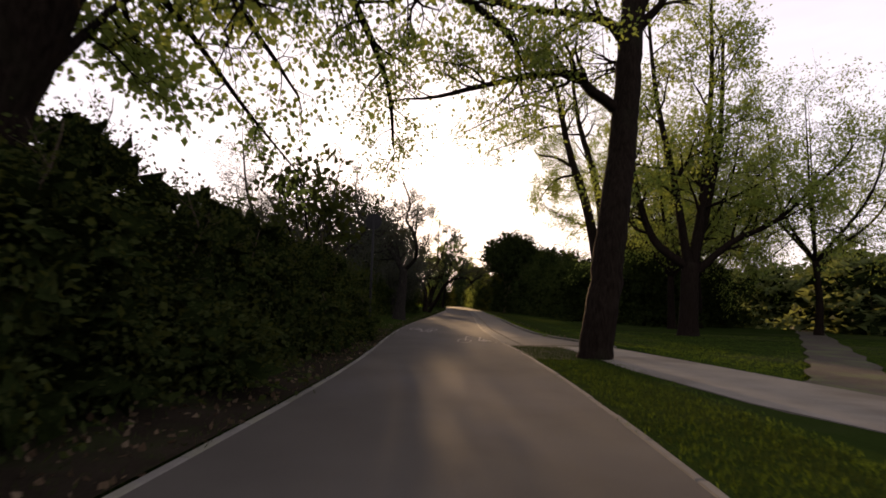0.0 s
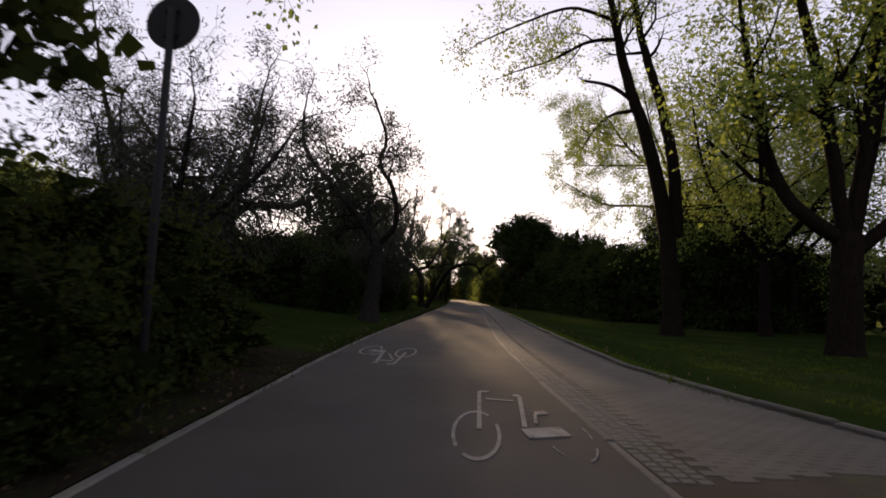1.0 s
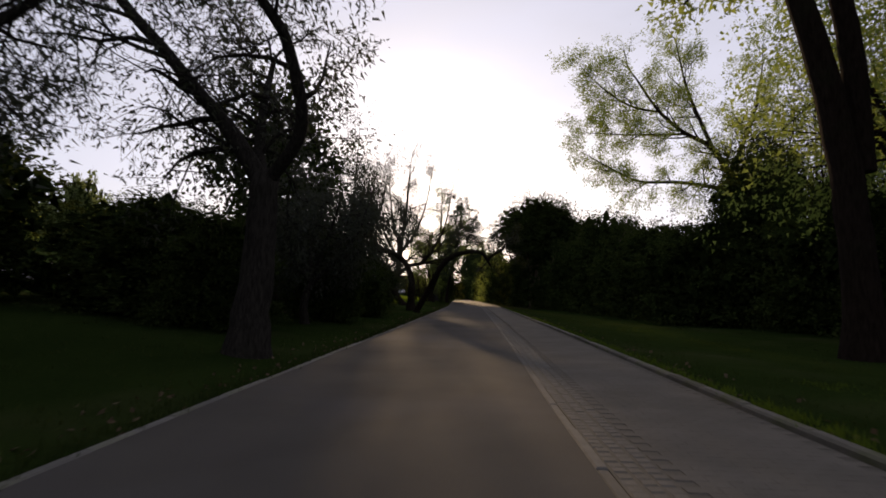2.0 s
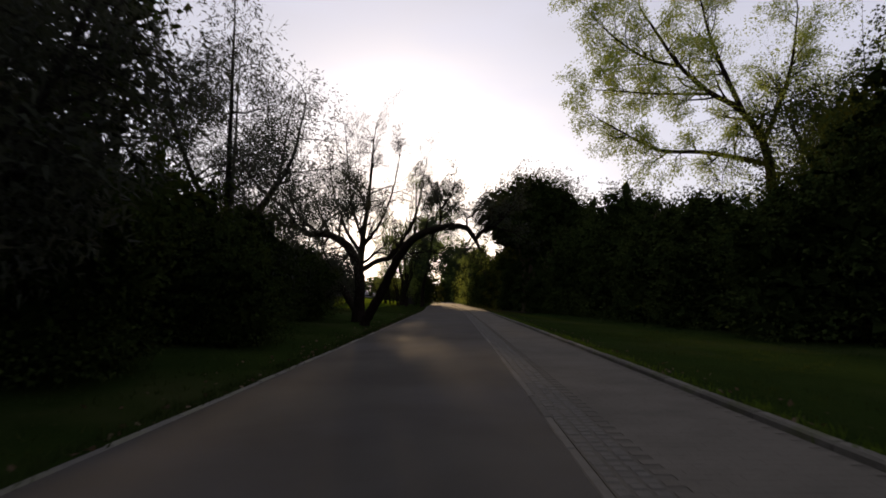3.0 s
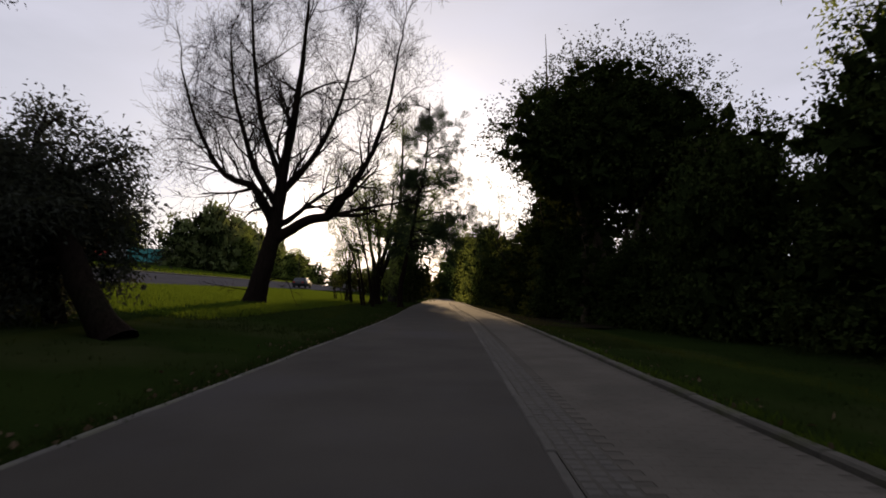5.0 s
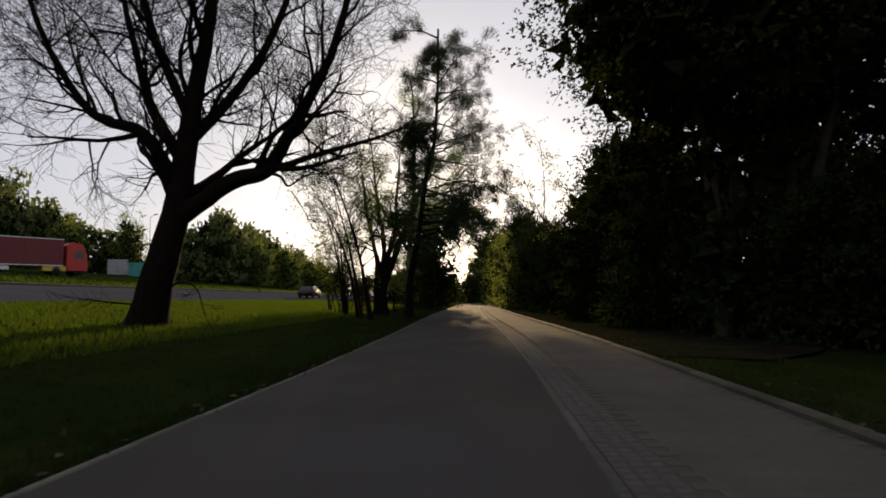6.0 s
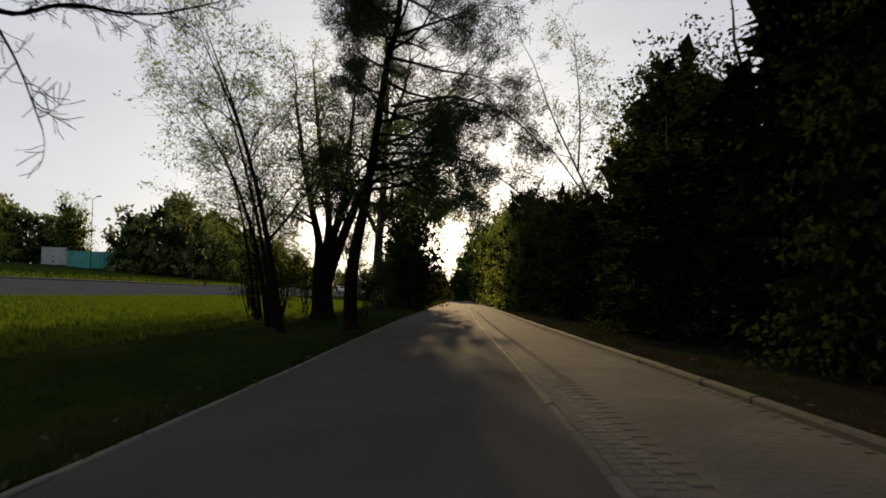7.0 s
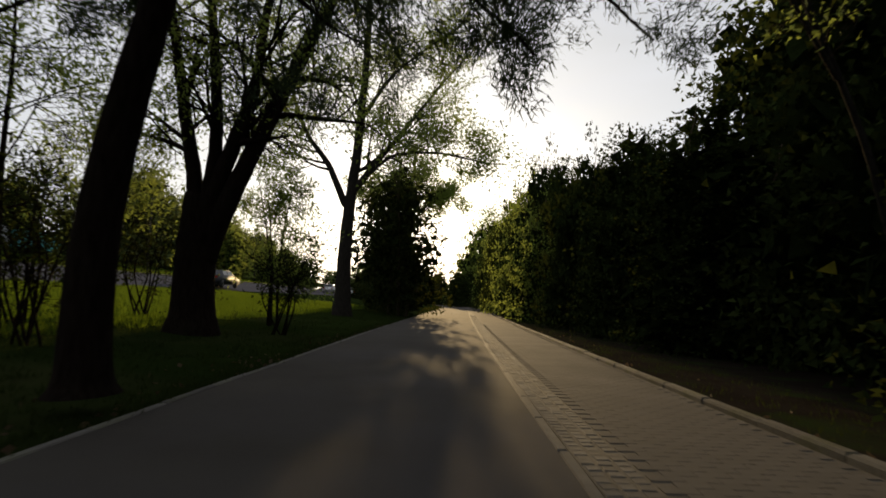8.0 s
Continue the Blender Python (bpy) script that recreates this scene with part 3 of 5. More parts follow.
# right: leaning twin-stemmed tree
tree((8.66, 26.3), "tall leaning tree with two bare lower stems", [
    ([(8.66, 26.30, -0.40), (8.57, 26.30, 2.54), (8.13, 26.30, 5.92), (7.44, 26.30, 8.87), (6.73, 26.30, 10.97), (6.21, 26.30, 13.38), (5.83, 26.30, 15.28), (5.08, 26.30, 18.34)], 0.4, 0.1, 8, 3.2, 2, 0.62),
    ([(8.85, 26.40, 4.06), (8.76, 26.40, 7.11), (8.27, 26.40, 9.84), (7.59, 26.40, 12.22), (7.15, 26.40, 14.25), (6.72, 26.40, 18.11)], 0.3, 0.1, 8, 3.0, 2, 0.6),
    ([(6.83, 26.30, 10.28), (5.85, 26.00, 10.76), (4.63, 25.80, 10.93)], 0.1, 0.06, 1, 0.4, 0, 0.9),
    ([(6.88, 26.30, 9.73), (5.98, 26.00, 9.45), (5.27, 25.80, 8.89), (4.79, 25.60, 8.15)], 0.09, 0.03, 6, 1.2, 2, 0.4),
    ([(6.21, 26.30, 13.11), (4.82, 26.00, 12.81), (3.26, 25.60, 11.82), (1.73, 25.20, 11.11)], 0.1, 0.03, 9, 1.8, 2, 0.3),
    ([(6.02, 26.30, 14.05), (4.04, 26.00, 14.43), (1.96, 25.60, 13.53), (-0.04, 25.20, 12.39)], 0.09, 0.03, 9, 1.6, 2, 0.3),
], AIRY, 0.13, LEAF_SPRING, 13, per=6, spread=0.2, keep=0.35, aspect=0.75)

# left: trunk leaning over the path at the start, with hanging branches
tree((-4.5, -4.0), "thick leaning trunk with hanging leafy branches over the hedge", [
    ([(-4.68, -4.0, -0.2), (-4.58, -4.0, 1.5), (-4.33, -4.0, 3.0), (-3.78, -4.0, 4.6), (-3.28, -3.9, 6.5)], 0.5, 0.4, 4, 2.5, 2, 0.8),
    ([(-3.68, -4.0, 4.9), (-2.18, -2.6, 6.0), (-0.78, -0.5, 6.5), (1.02, 2.5, 6.9), (1.62, 6.0, 7.0)], 0.14, 0.04, 15, 1.6, 2, 0.15),
    ([(-3.58, -4.0, 5.4), (-2.78, -1.8, 6.6), (-2.18, 0.6, 6.9), (-1.98, 4.5, 6.7), (-2.38, 8.5, 6.2)], 0.14, 0.04, 18, 1.7, 2, 0.15),
    ([(-3.78, -4.0, 4.6), (-3.18, -2.4, 5.2), (-2.98, -1.0, 5.0), (-2.78, 0.2, 4.6)], 0.08, 0.02, 8, 1.2, 1, 0.2),
    ([(-3.68, -4.0, 4.7), (-3.88, -2.0, 5.0), (-3.78, 0.5, 4.4), (-3.48, 2.4, 3.8)], 0.07, 0.015, 12, 0.9, 1, 0.35),
    ([(-3.89, -3.80, 3.28), (-4.03, -3.20, 3.94), (-4.23, -2.40, 4.78), (-4.13, -1.60, 5.56), (-3.70, -0.80, 5.97)], 0.07, 0.02, 15, 1.1, 2, 0.12),
    ([(-4.23, -2.40, 4.78), (-4.37, -1.80, 4.52), (-4.34, -1.20, 4.21)], 0.04, 0.012, 10, 0.8, 1, 0.25),
], DROOPY, 0.105, LEAF_SPRING, 14, per=6, spread=0.14, keep=0.55, corners=4, aspect=0.8)

tree((-4.6, 6.6), "young maple with broad leaves rising out of the hedge", [
    ([(-4.6, 6.6, 0.0), (-4.45, 6.6, 1.9), (-4.2, 6.6, 3.4), (-4.0, 6.6, 4.5)], 0.06, 0.015, 7, 1.0, 1, 0.45),
    ([(-4.45, 6.6, 1.8), (-3.9, 6.5, 2.9), (-3.5, 6.5, 3.6)], 0.035, 0.012, 7, 0.8, 1, 0.35),
    ([(-4.5, 6.6, 1.9), (-5.0, 6.2, 3.2), (-5.3, 6.0, 4.3)], 0.035, 0.012, 7, 0.9, 1, 0.3),
    ([(-4.4, 6.6, 2.4), (-4.3, 5.6, 3.4), (-4.3, 5.0, 4.2)], 0.035, 0.012, 7, 0.8, 1, 0.3),
], BROAD, 0.19, LEAF_HEDGE, 23, per=3, spread=0.12, keep=0.75, aspect=0.95, corners=4)

# left: crooked willows behind the hedge
tree((-3.8, 22.0), "crooked fruit tree with thin spring leaves beside the path", [
    ([(-3.83, 22.0, 0.0), (-3.7, 22.0, 1.5), (-3.61, 22.0, 3.02)], 0.32, 0.22, 0, 1, 1, 0.5),
    ([(-3.61, 22.0, 2.9), (-2.88, 21.5, 3.67), (-2.98, 21.0, 4.86), (-3.42, 20.8, 5.68), (-3.22, 20.6, 6.61), (-3.66, 20.4, 7.9)], 0.12, 0.04, 12, 1.6, 2, 0.25),
    ([(-3.68, 22.0, 2.9), (-4.3, 22.0, 3.81), (-5.39, 22.0, 5.08), (-6.5, 21.8, 6.48), (-6.54, 21.5, 7.77)], 0.16, 0.05, 14, 2.0, 2, 0.2),
    ([(-3.7, 22.0, 2.7), (-4.2, 23.0, 4.2), (-4.4, 24.0, 6.0)], 0.14, 0.05, 12, 1.9, 2, 0.2),
], DROOPY, 0.12, LEAF_GREY, 15, BARK_GREY, per=9, spread=0.14, keep=0.6, aspect=0.32)
tree((-7.4, 18.0), "dark crooked tree with spreading limbs and small leaves", [
    ([(-7.4, 18.0, 0.2), (-7.4, 18.0, 1.7), (-7.48, 18.0, 3.35)], 0.24, 0.19, 0, 1, 1, 0.5),
    ([(-7.48, 18.0, 3.2), (-8.15, 17.8, 3.94), (-8.9, 17.5, 4.6), (-10, 17.0, 6.2)], 0.14, 0.04, 12, 2.0, 2, 0.2),
    ([(-7.48, 18.0, 3.2), (-6.83, 18.2, 3.66), (-5.5, 18.5, 3.75), (-4.4, 18.8, 4.6)], 0.15, 0.04, 14, 1.9, 2, 0.15),
    ([(-7.48, 18.0, 3.3), (-7.2, 18.4, 5.0), (-6.9, 18.6, 7.5)], 0.13, 0.04, 14, 2.0, 2, 0.15),
], DROOPY, 0.12, LEAF_GREY, 16, BARK_GREY, per=9, spread=0.14, keep=0.6, aspect=0.32)

# left: the arching tree
tree((-3.9, 45.5), "crooked willow whose stem arches low over the path", [
    ([(-3.95, 45.5, -0.1), (-3.76, 45.5, 0.39), (-3.16, 45.2, 1.41), (-2.83, 44.92, 2.01), (-2.55, 44.64, 2.5), (-2.05, 44.35, 3.1), (-1.52, 44.06, 3.42), (-0.86, 43.78, 3.58), (-0.4, 43.5, 3.58), (0.03, 43.2, 3.48), (0.32, 43.2, 3.08)], 0.2, 0.085, 7, 0.6, 1, 0.7),
    ([(0.32, 43.20, 3.05), (0.50, 43.20, 3.29), (0.79, 43.20, 3.46), (1.05, 43.20, 3.59), (1.39, 43.20, 3.93), (1.71, 43.20, 4.35)], 0.085, 0.03, 12, 0.8, 2, 0.3),
    ([(-0.91, 43.78, 3.60), (-0.87, 43.80, 4.20), (-0.98, 43.90, 4.67), (-1.32, 44.00, 5.32)], 0.05, 0.012, 11, 0.8, 2, 0.2),
    ([(-0.88, 43.78, 4.23), (-0.66, 43.80, 4.52), (-0.44, 43.90, 4.89), (-0.34, 44.00, 5.58)], 0.05, 0.012, 9, 0.6, 2, 0.25),
    ([(-1.42, 44.00, 3.55), (-1.34, 44.00, 3.99), (-1.37, 44.00, 4.30), (-1.04, 43.90, 4.46)], 0.035, 0.012, 7, 0.5, 1, 0.3),
    ([(0.07, 43.30, 3.43), (0.06, 43.20, 3.81), (0.32, 43.20, 3.99), (0.49, 43.20, 4.49)], 0.045, 0.012, 12, 0.6, 2, 0.2),
    ([(0.32, 43.10, 2.99), (0.15, 43.10, 2.79), (-0.01, 43.10, 2.62)], 0.025, 0.01, 5, 0.3, 1, 0.3),
    ([(0.90, 43.15, 3.50), (1.31, 43.15, 3.40), (1.65, 43.15, 3.29), (1.99, 43.15, 3.06)], 0.035, 0.01, 11, 0.6, 1, 0.2),
], AIRY, 0.085, LEAF_GREY, 17, BARK, per=6, spread=0.1, keep=0.4, aspect=0.32)

# left: the great bare tree on the lawn
tree((-10.0, 73.2), "large spreading tree with bare fine twigs on the lawn", [
    ([(-10.25, 73.2, 0.32), (-9.85, 73.2, 2.06), (-9.52, 73.4, 3.71), (-9.35, 73.5, 5.26), (-9.19, 73.7, 7.23), (-8.85, 73.9, 9.78), (-8.60, 74.1, 12.62), (-8.40, 74.2, 16.12)], 0.5, 0.06, 16, 4.0, 3, 0.28),
    ([(-9.45, 73.4, 3.57), (-7.76, 73.2, 4.52), (-6.68, 73.0, 4.72), (-5.93, 72.8, 5.62), (-5.20, 72.6, 6.66), (-4.48, 72.4, 7.92), (-3.80, 72.2, 10.12), (-3.40, 72.2, 12.62)], 0.27, 0.04, 14, 3.2, 3, 0.22),
    ([(-6.68, 73.0, 4.69), (-5.02, 72.7, 5.03), (-3.40, 72.3, 5.24), (-2.60, 72.2, 5.47)], 0.1, 0.018, 9, 1.2, 2, 0.25),
    ([(-6.68, 73.0, 4.69), (-6.9, 74.6, 4.95), (-7.26, 76.20, 5.01), (-6.97, 77.00, 5.54), (-6.40, 78.00, 5.90), (-5.68, 79.00, 6.64)], 0.055, 0.014, 9, 0.8, 2, 0.45),
    ([(-7.01, 75.80, 4.74), (-6.60, 75.80, 4.08), (-6.22, 75.80, 3.20)], 0.02, 0.008, 9, 0.7, 1, 0.2),
    ([(-9.65, 73.4, 4.82), (-10.44, 73.2, 6.09), (-11.42, 73.0, 6.46), (-12.07, 72.8, 7.02), (-13.00, 72.4, 8.92), (-13.80, 72.2, 11.62)], 0.21, 0.04, 13, 3.2, 3, 0.22),
    ([(-9.50, 73.5, 5.42), (-10.71, 74.0, 7.12), (-11.48, 74.4, 8.88), (-12.40, 74.8, 11.62), (-12.80, 75.0, 14.62)], 0.19, 0.04, 13, 3.2, 3, 0.22),
    ([(-9.30, 73.5, 5.72), (-8.00, 74.2, 7.72), (-7.00, 74.8, 10.12), (-6.30, 75.2, 13.12), (-6.00, 75.2, 15.12)], 0.17, 0.04, 13, 3.2, 3, 0.22),
    ([(-9.25, 73.6, 6.52), (-10.00, 72.8, 9.12), (-10.30, 72.2, 12.12), (-10.60, 72.2, 15.62)], 0.15, 0.04, 12, 3.2, 3, 0.22),
    ([(-9.80, 73.2, 1.32), (-9.20, 72.9, 1.67), (-8.50, 72.7, 1.57), (-8.10, 72.5, 0.82)], 0.035, 0.012, 5, 0.7, 1, 0.3),
    ([(-10.10, 73.1, 1.12), (-10.90, 72.8, 1.22), (-11.80, 72.6, 1.37)], 0.035, 0.012, 5, 0.8, 1, 0.3),
], FINE, 0, None, 18, BARK)

# left: clump by the path near the end
tree((-7.33, 91.0), "several-stemmed tree with new leaves beside the path", [
    ([(-7.32, 91.00, 0.21), (-7.37, 91.00, 1.26), (-7.33, 91.00, 2.22), (-7.27, 91.00, 3.13)], 0.44, 0.36, 0, 1, 1, 0.5),
    ([(-7.38, 91.00, 1.98), (-7.47, 91.00, 3.32), (-7.77, 91.00, 4.81), (-8.04, 90.80, 6.64), (-8.26, 90.60, 8.86)], 0.2, 0.06, 12, 2.4, 2, 0.35),
    ([(-7.26, 91.00, 2.10), (-7.13, 91.00, 3.32), (-7.08, 91.00, 4.94), (-7.46, 91.20, 7.37), (-7.73, 91.30, 9.92)], 0.19, 0.06, 12, 2.4, 2, 0.35),
    ([(-7.18, 91.00, 2.10), (-6.97, 91.00, 3.32), (-6.62, 91.00, 4.37), (-6.36, 91.20, 5.65), (-6.30, 91.40, 7.19), (-6.10, 91.60, 9.53)], 0.22, 0.06, 13, 2.4, 2, 0.35),
    ([(-7.18, 91.00, 1.74), (-6.81, 91.00, 2.77), (-6.26, 91.10, 4.15), (-5.60, 91.30, 5.81), (-4.87, 91.60, 7.69), (-4.02, 91.90, 9.83)], 0.26, 0.07, 13, 2.6, 2, 0.35),
], FEATHERY, 0.1, LEAF_SPRING, 19, BARK, per=12, spread=0.16, keep=0.17, aspect=0.6)
tree((-7.72, 104.4), "spreading tree with light new leaves beside the path", [
    ([(-7.71, 104.40, 0.39), (-7.69, 104.40, 3.05), (-7.56, 104.40, 5.18), (-7.28, 104.40, 7.89), (-7.05, 104.40, 11.22), (-6.91, 104.40, 14.91), (-6.91, 104.40, 19.01)], 0.36, 0.08, 14, 3.0, 2, 0.45),
    ([(-7.72, 104.40, 5.32), (-8.64, 104.30, 7.32), (-9.74, 104.10, 8.90), (-10.82, 104.00, 11.92)], 0.18, 0.05, 12, 2.6, 2, 0.25),
    ([(-7.40, 104.40, 5.99), (-6.37, 104.40, 7.35), (-4.94, 104.40, 9.12), (-3.12, 104.40, 11.46)], 0.18, 0.05, 12, 2.6, 2, 0.25),
    ([(-6.75, 104.40, 6.80), (-5.41, 104.20, 7.70), (-3.27, 103.90, 7.70), (-1.71, 103.60, 7.28)], 0.1, 0.03, 12, 2.0, 2, 0.25),
    ([(-7.13, 104.40, 9.54), (-5.53, 104.20, 11.67), (-3.14, 104.00, 13.42)], 0.12, 0.03, 12, 2.4, 2, 0.25),
], BROAD, 0.12, LEAF_SPRING, 20, BARK_GREY, per=12, spread=0.25, keep=0.62, aspect=0.75)


def pine(at, points, seed, first=0.4, longest=4.6, reaching=()):
    rng = random.Random(seed)
    x, y = at
    base = Vector((x, y, land(x, y) - 0.05))
    top = thing("pine", "dark pine with a bare leaning trunk and clumped needles", "pine tree", base)
    line = [q - base for q in curve_through(points, 6)]
    radii = taper(line, 0.21, 0.05, 0.08)
    wood = Wood()
    wood.tube(line, radii, 14)
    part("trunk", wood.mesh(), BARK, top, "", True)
    tips, n, count = [], len(line), 46
    for k in range(count):
        f = k / count
        i = min(int(n * (first + (0.99 - first) * f)), n - 2)
        w, mine = Wood(), []
        d = turned((line[i + 1] - line[i]).normalized(), rng.uniform(65, 100), rng)
        reach = longest * rng.uniform(0.55, 1.0) * (1.0 - 0.4 * f) * (1.0 if d.x > -0.1 else 0.35 + 0.4 * f)
        grow(w, mine, line[i], d, reach, 0.05, 2, dict(wander=0.14, rise=-0.01, kids={2: 6, 1: 4}, angle=(25, 60), ratio=(0.35, 0.55)), rng)
        part("branch", w.mesh(), BARK, top, "", True)
        tips += mine
    for points in reaching:
        w = Wood()
        arm = [q - base for q in curve_through(points, 5, rng, 0.02)]
        w.tube(arm, taper(arm, 0.05, 0.015), 6)
        side_limbs(w, tips, arm, taper(arm, 0.05, 0.015), 9, 0.35, 1.1, 1, AIRY, rng)
        part("branch", w.mesh(), BARK, top, "", True)
    p, d = leaves_on(tips, 70, 0.1, seed, 0.8)
    leaf_mesh("crown", p, d, 0.12, NEEDLE, top, seed + 1, 0.14, 0.0, corners=3)
    return top


pine((-4.45, 84.4), [(-4.52, 84.4, 0.17), (-4.54, 84.4, 0.62), (-4.53, 84.4, 1.31), (-4.45, 84.4, 2.03), (-4.31, 84.4, 2.76), (-4.16, 84.4, 3.42), (-3.99, 84.4, 4.25), (-3.74, 84.3, 5.65), (-3.34, 84.2, 7.85), (-3.04, 84.1, 8.8), (-2.79, 84, 11.5), (-2.69, 84, 14.3)], 21, first=0.52, reaching=[
    [(-3.7, 84.3, 5.1), (-2.3, 85.0, 5.2), (-0.8, 85.7, 4.9), (0.6, 86.2, 4.0)],
    [(-3.8, 84.35, 4.8), (-2.8, 84.9, 4.8), (-1.7, 85.4, 4.3), (-0.8, 85.7, 3.6)],
    [(-3.3, 84.2, 6.4), (-1.6, 84.8, 6.8), (0.0, 85.4, 6.4), (1.1, 86.0, 5.6)],
])


def crooked(x, y, height, seed, label, leaf=LEAF_GREY, size=0.12, keep=0.6, lean=(0, 0), bark=None, group="", per=9, level=2, girth=0.03, spread=0.15):
    """A crooked, many-limbed tree of a given height."""
    rng = random.Random(seed)
    z = land(x, y)
    fork = Vector((x + lean[0] * 0.3, y + lean[1] * 0.3, z + height * rng.uniform(0.24, 0.34)))
    limbs = [([(x, y, z - 0.15), (x + rng.uniform(-0.15, 0.15), y, z + height * 0.14), tuple(fork)], girth * height, girth * height * 0.75, 0, 1, 1, 0.5)]
    for k in range(6):
        a = k * 1.05 + rng.uniform(-0.3, 0.3)
        out = rng.uniform(0.2, 0.42) * height
        top_at = fork + Vector((math.cos(a) * out + lean[0], math.sin(a) * out + lean[1], height * rng.uniform(0.4, 0.72)))
        half = fork.lerp(top_at, 0.5) + Vector((math.cos(a) * out * 0.25, math.sin(a) * out * 0.25, rng.uniform(-0.1, 0.05) * height))
        limbs.append(([tuple(fork - Vector((0, 0, 0.1))), tuple(half), tuple(top_at)], girth * height * 0.5, 0.025, 11, height * 0.24, level, 0.2))
    return tree((x, y), label, limbs, DROOPY, size, leaf, seed, bark or BARK_GREY, per, spread, keep, aspect=0.32 if leaf == LEAF_GREY else 0.75, group=group)


def locust(x, y, height, seed, stems=3, lean=-0.25):
    """A slender tree whose stems lean out and carry layered feathery sprays."""
    rng = random.Random(seed)
    z = land(x, y)
    limbs = []
    for k in range(stems):
        a, o = rng.uniform(0, 6.28), rng.uniform(0.06, 0.16) * height
        ox, oy = o * math.cos(a) + lean * height * rng.uniform(0.5, 1.2), o * math.sin(a)
        limbs.append(([(x + 0.14 * math.cos(a), y + 0.14 * math.sin(a), z - 0.15), (x + 0.22 * ox, y + 0.3 * oy, z + height * 0.35), (x + 0.55 * ox, y + 0.7 * oy, z + height * 0.68), (x + ox, y + oy, z + height * rng.uniform(0.9, 1.05))], 0.0105 * height, 0.012, 10, height * 0.32, 2, 0.25))
    return tree((x, y), "thin leaning locust tree with airy feathery new leaves", limbs, FEATHERY, 0.1, LEAF_SPRING, seed, BARK, 13, 0.14, 0.11, aspect=0.5, group="young trees by the pine", droop=0.15)


crooked(-7.4, 41.0, 8.6, 61, "dark crooked tree with small leaves among bushes", keep=0.7, per=10, girth=0.021)
tree((-4.54, 47.6), "old willow whose dark trunk bends over in an elbow", [
    ([(-4.53, 47.60, 0.40), (-4.51, 47.60, 1.03), (-4.50, 47.70, 1.78), (-4.61, 47.80, 2.38), (-4.93, 48.00, 3.05), (-5.39, 48.20, 3.56), (-5.93, 48.40, 3.88), (-6.45, 48.60, 4.00), (-6.96, 48.80, 3.99), (-7.36, 49.00, 4.16)], 0.24, 0.13, 6, 1.0, 2, 0.6),
    ([(-7.29, 49.00, 4.13), (-7.81, 49.20, 4.46), (-8.22, 49.40, 5.08), (-8.96, 49.60, 5.72), (-9.80, 49.80, 6.41), (-10.63, 50.00, 7.40), (-11.51, 50.20, 8.76)], 0.12, 0.03, 14, 1.5, 2, 0.15),
    ([(-6.51, 48.60, 4.05), (-6.25, 48.50, 4.54), (-5.61, 48.40, 4.90), (-4.78, 48.30, 5.06), (-3.85, 48.20, 4.97)], 0.06, 0.015, 12, 1.1, 2, 0.2),
    ([(-6.80, 48.80, 4.18), (-7.40, 48.90, 4.69), (-7.92, 49.00, 5.40), (-8.17, 49.10, 6.42), (-8.57, 49.20, 7.76)], 0.08, 0.02, 13, 1.3, 2, 0.15),
    ([(-5.57, 48.30, 3.73), (-5.53, 48.40, 4.56), (-5.13, 48.50, 5.39), (-4.85, 48.60, 6.37), (-4.75, 48.60, 7.47)], 0.06, 0.015, 13, 1.2, 2, 0.2),
    ([(-7.04, 48.80, 4.04), (-8.24, 49.40, 4.51), (-9.79, 50.00, 4.54), (-11.19, 50.40, 5.09)], 0.06, 0.015, 12, 1.2, 2, 0.2),
    ([(-6.04, 48.40, 3.90), (-6.18, 48.00, 3.30), (-5.84, 47.80, 2.54), (-5.30, 47.60, 2.05)], 0.05, 0.015, 12, 1.1, 2, 0.2),
], AIRY, 0.085, LEAF_GREY, 62, BARK, per=9, spread=0.15, keep=0.55, aspect=0.36)
crooked(-11.0, 54.0, 8.2, 72, "wispy grey willow standing behind the bushes", keep=0.5, per=9, girth=0.018)
crooked(-10.5, 20.0, 8.5, 63, "crooked grey tree with small leaves behind the hedge", keep=0.3)
crooked(-6.6, 13.5, 6.0, 64, "wispy small-leaved tree behind the hedge", keep=0.3, lean=(0.2, 0))
crooked(-5.2, 29.0, 4.6, 65, "low crooked tree with thin new leaves", keep=0.4, lean=(0.3, 0.3))
crooked(14.5, 30.0, 15.0, 66, "tall slender tree with fresh light leaves", LEAF_SPRING, 0.14, 0.36, girth=0.018, bark=BARK, per=16, spread=0.3)
crooked(18.0, 34.0, 16.0, 67, "tall slender tree with fresh light leaves", LEAF_SPRING, 0.14, 0.36, girth=0.016, bark=BARK, per=16, spread=0.3)
crooked(22.0, 26.0, 15.0, 68, "tall slender tree with sparse light leaves", LEAF_SPRING, 0.14, 0.36, girth=0.016, bark=BARK, per=16, spread=0.3)
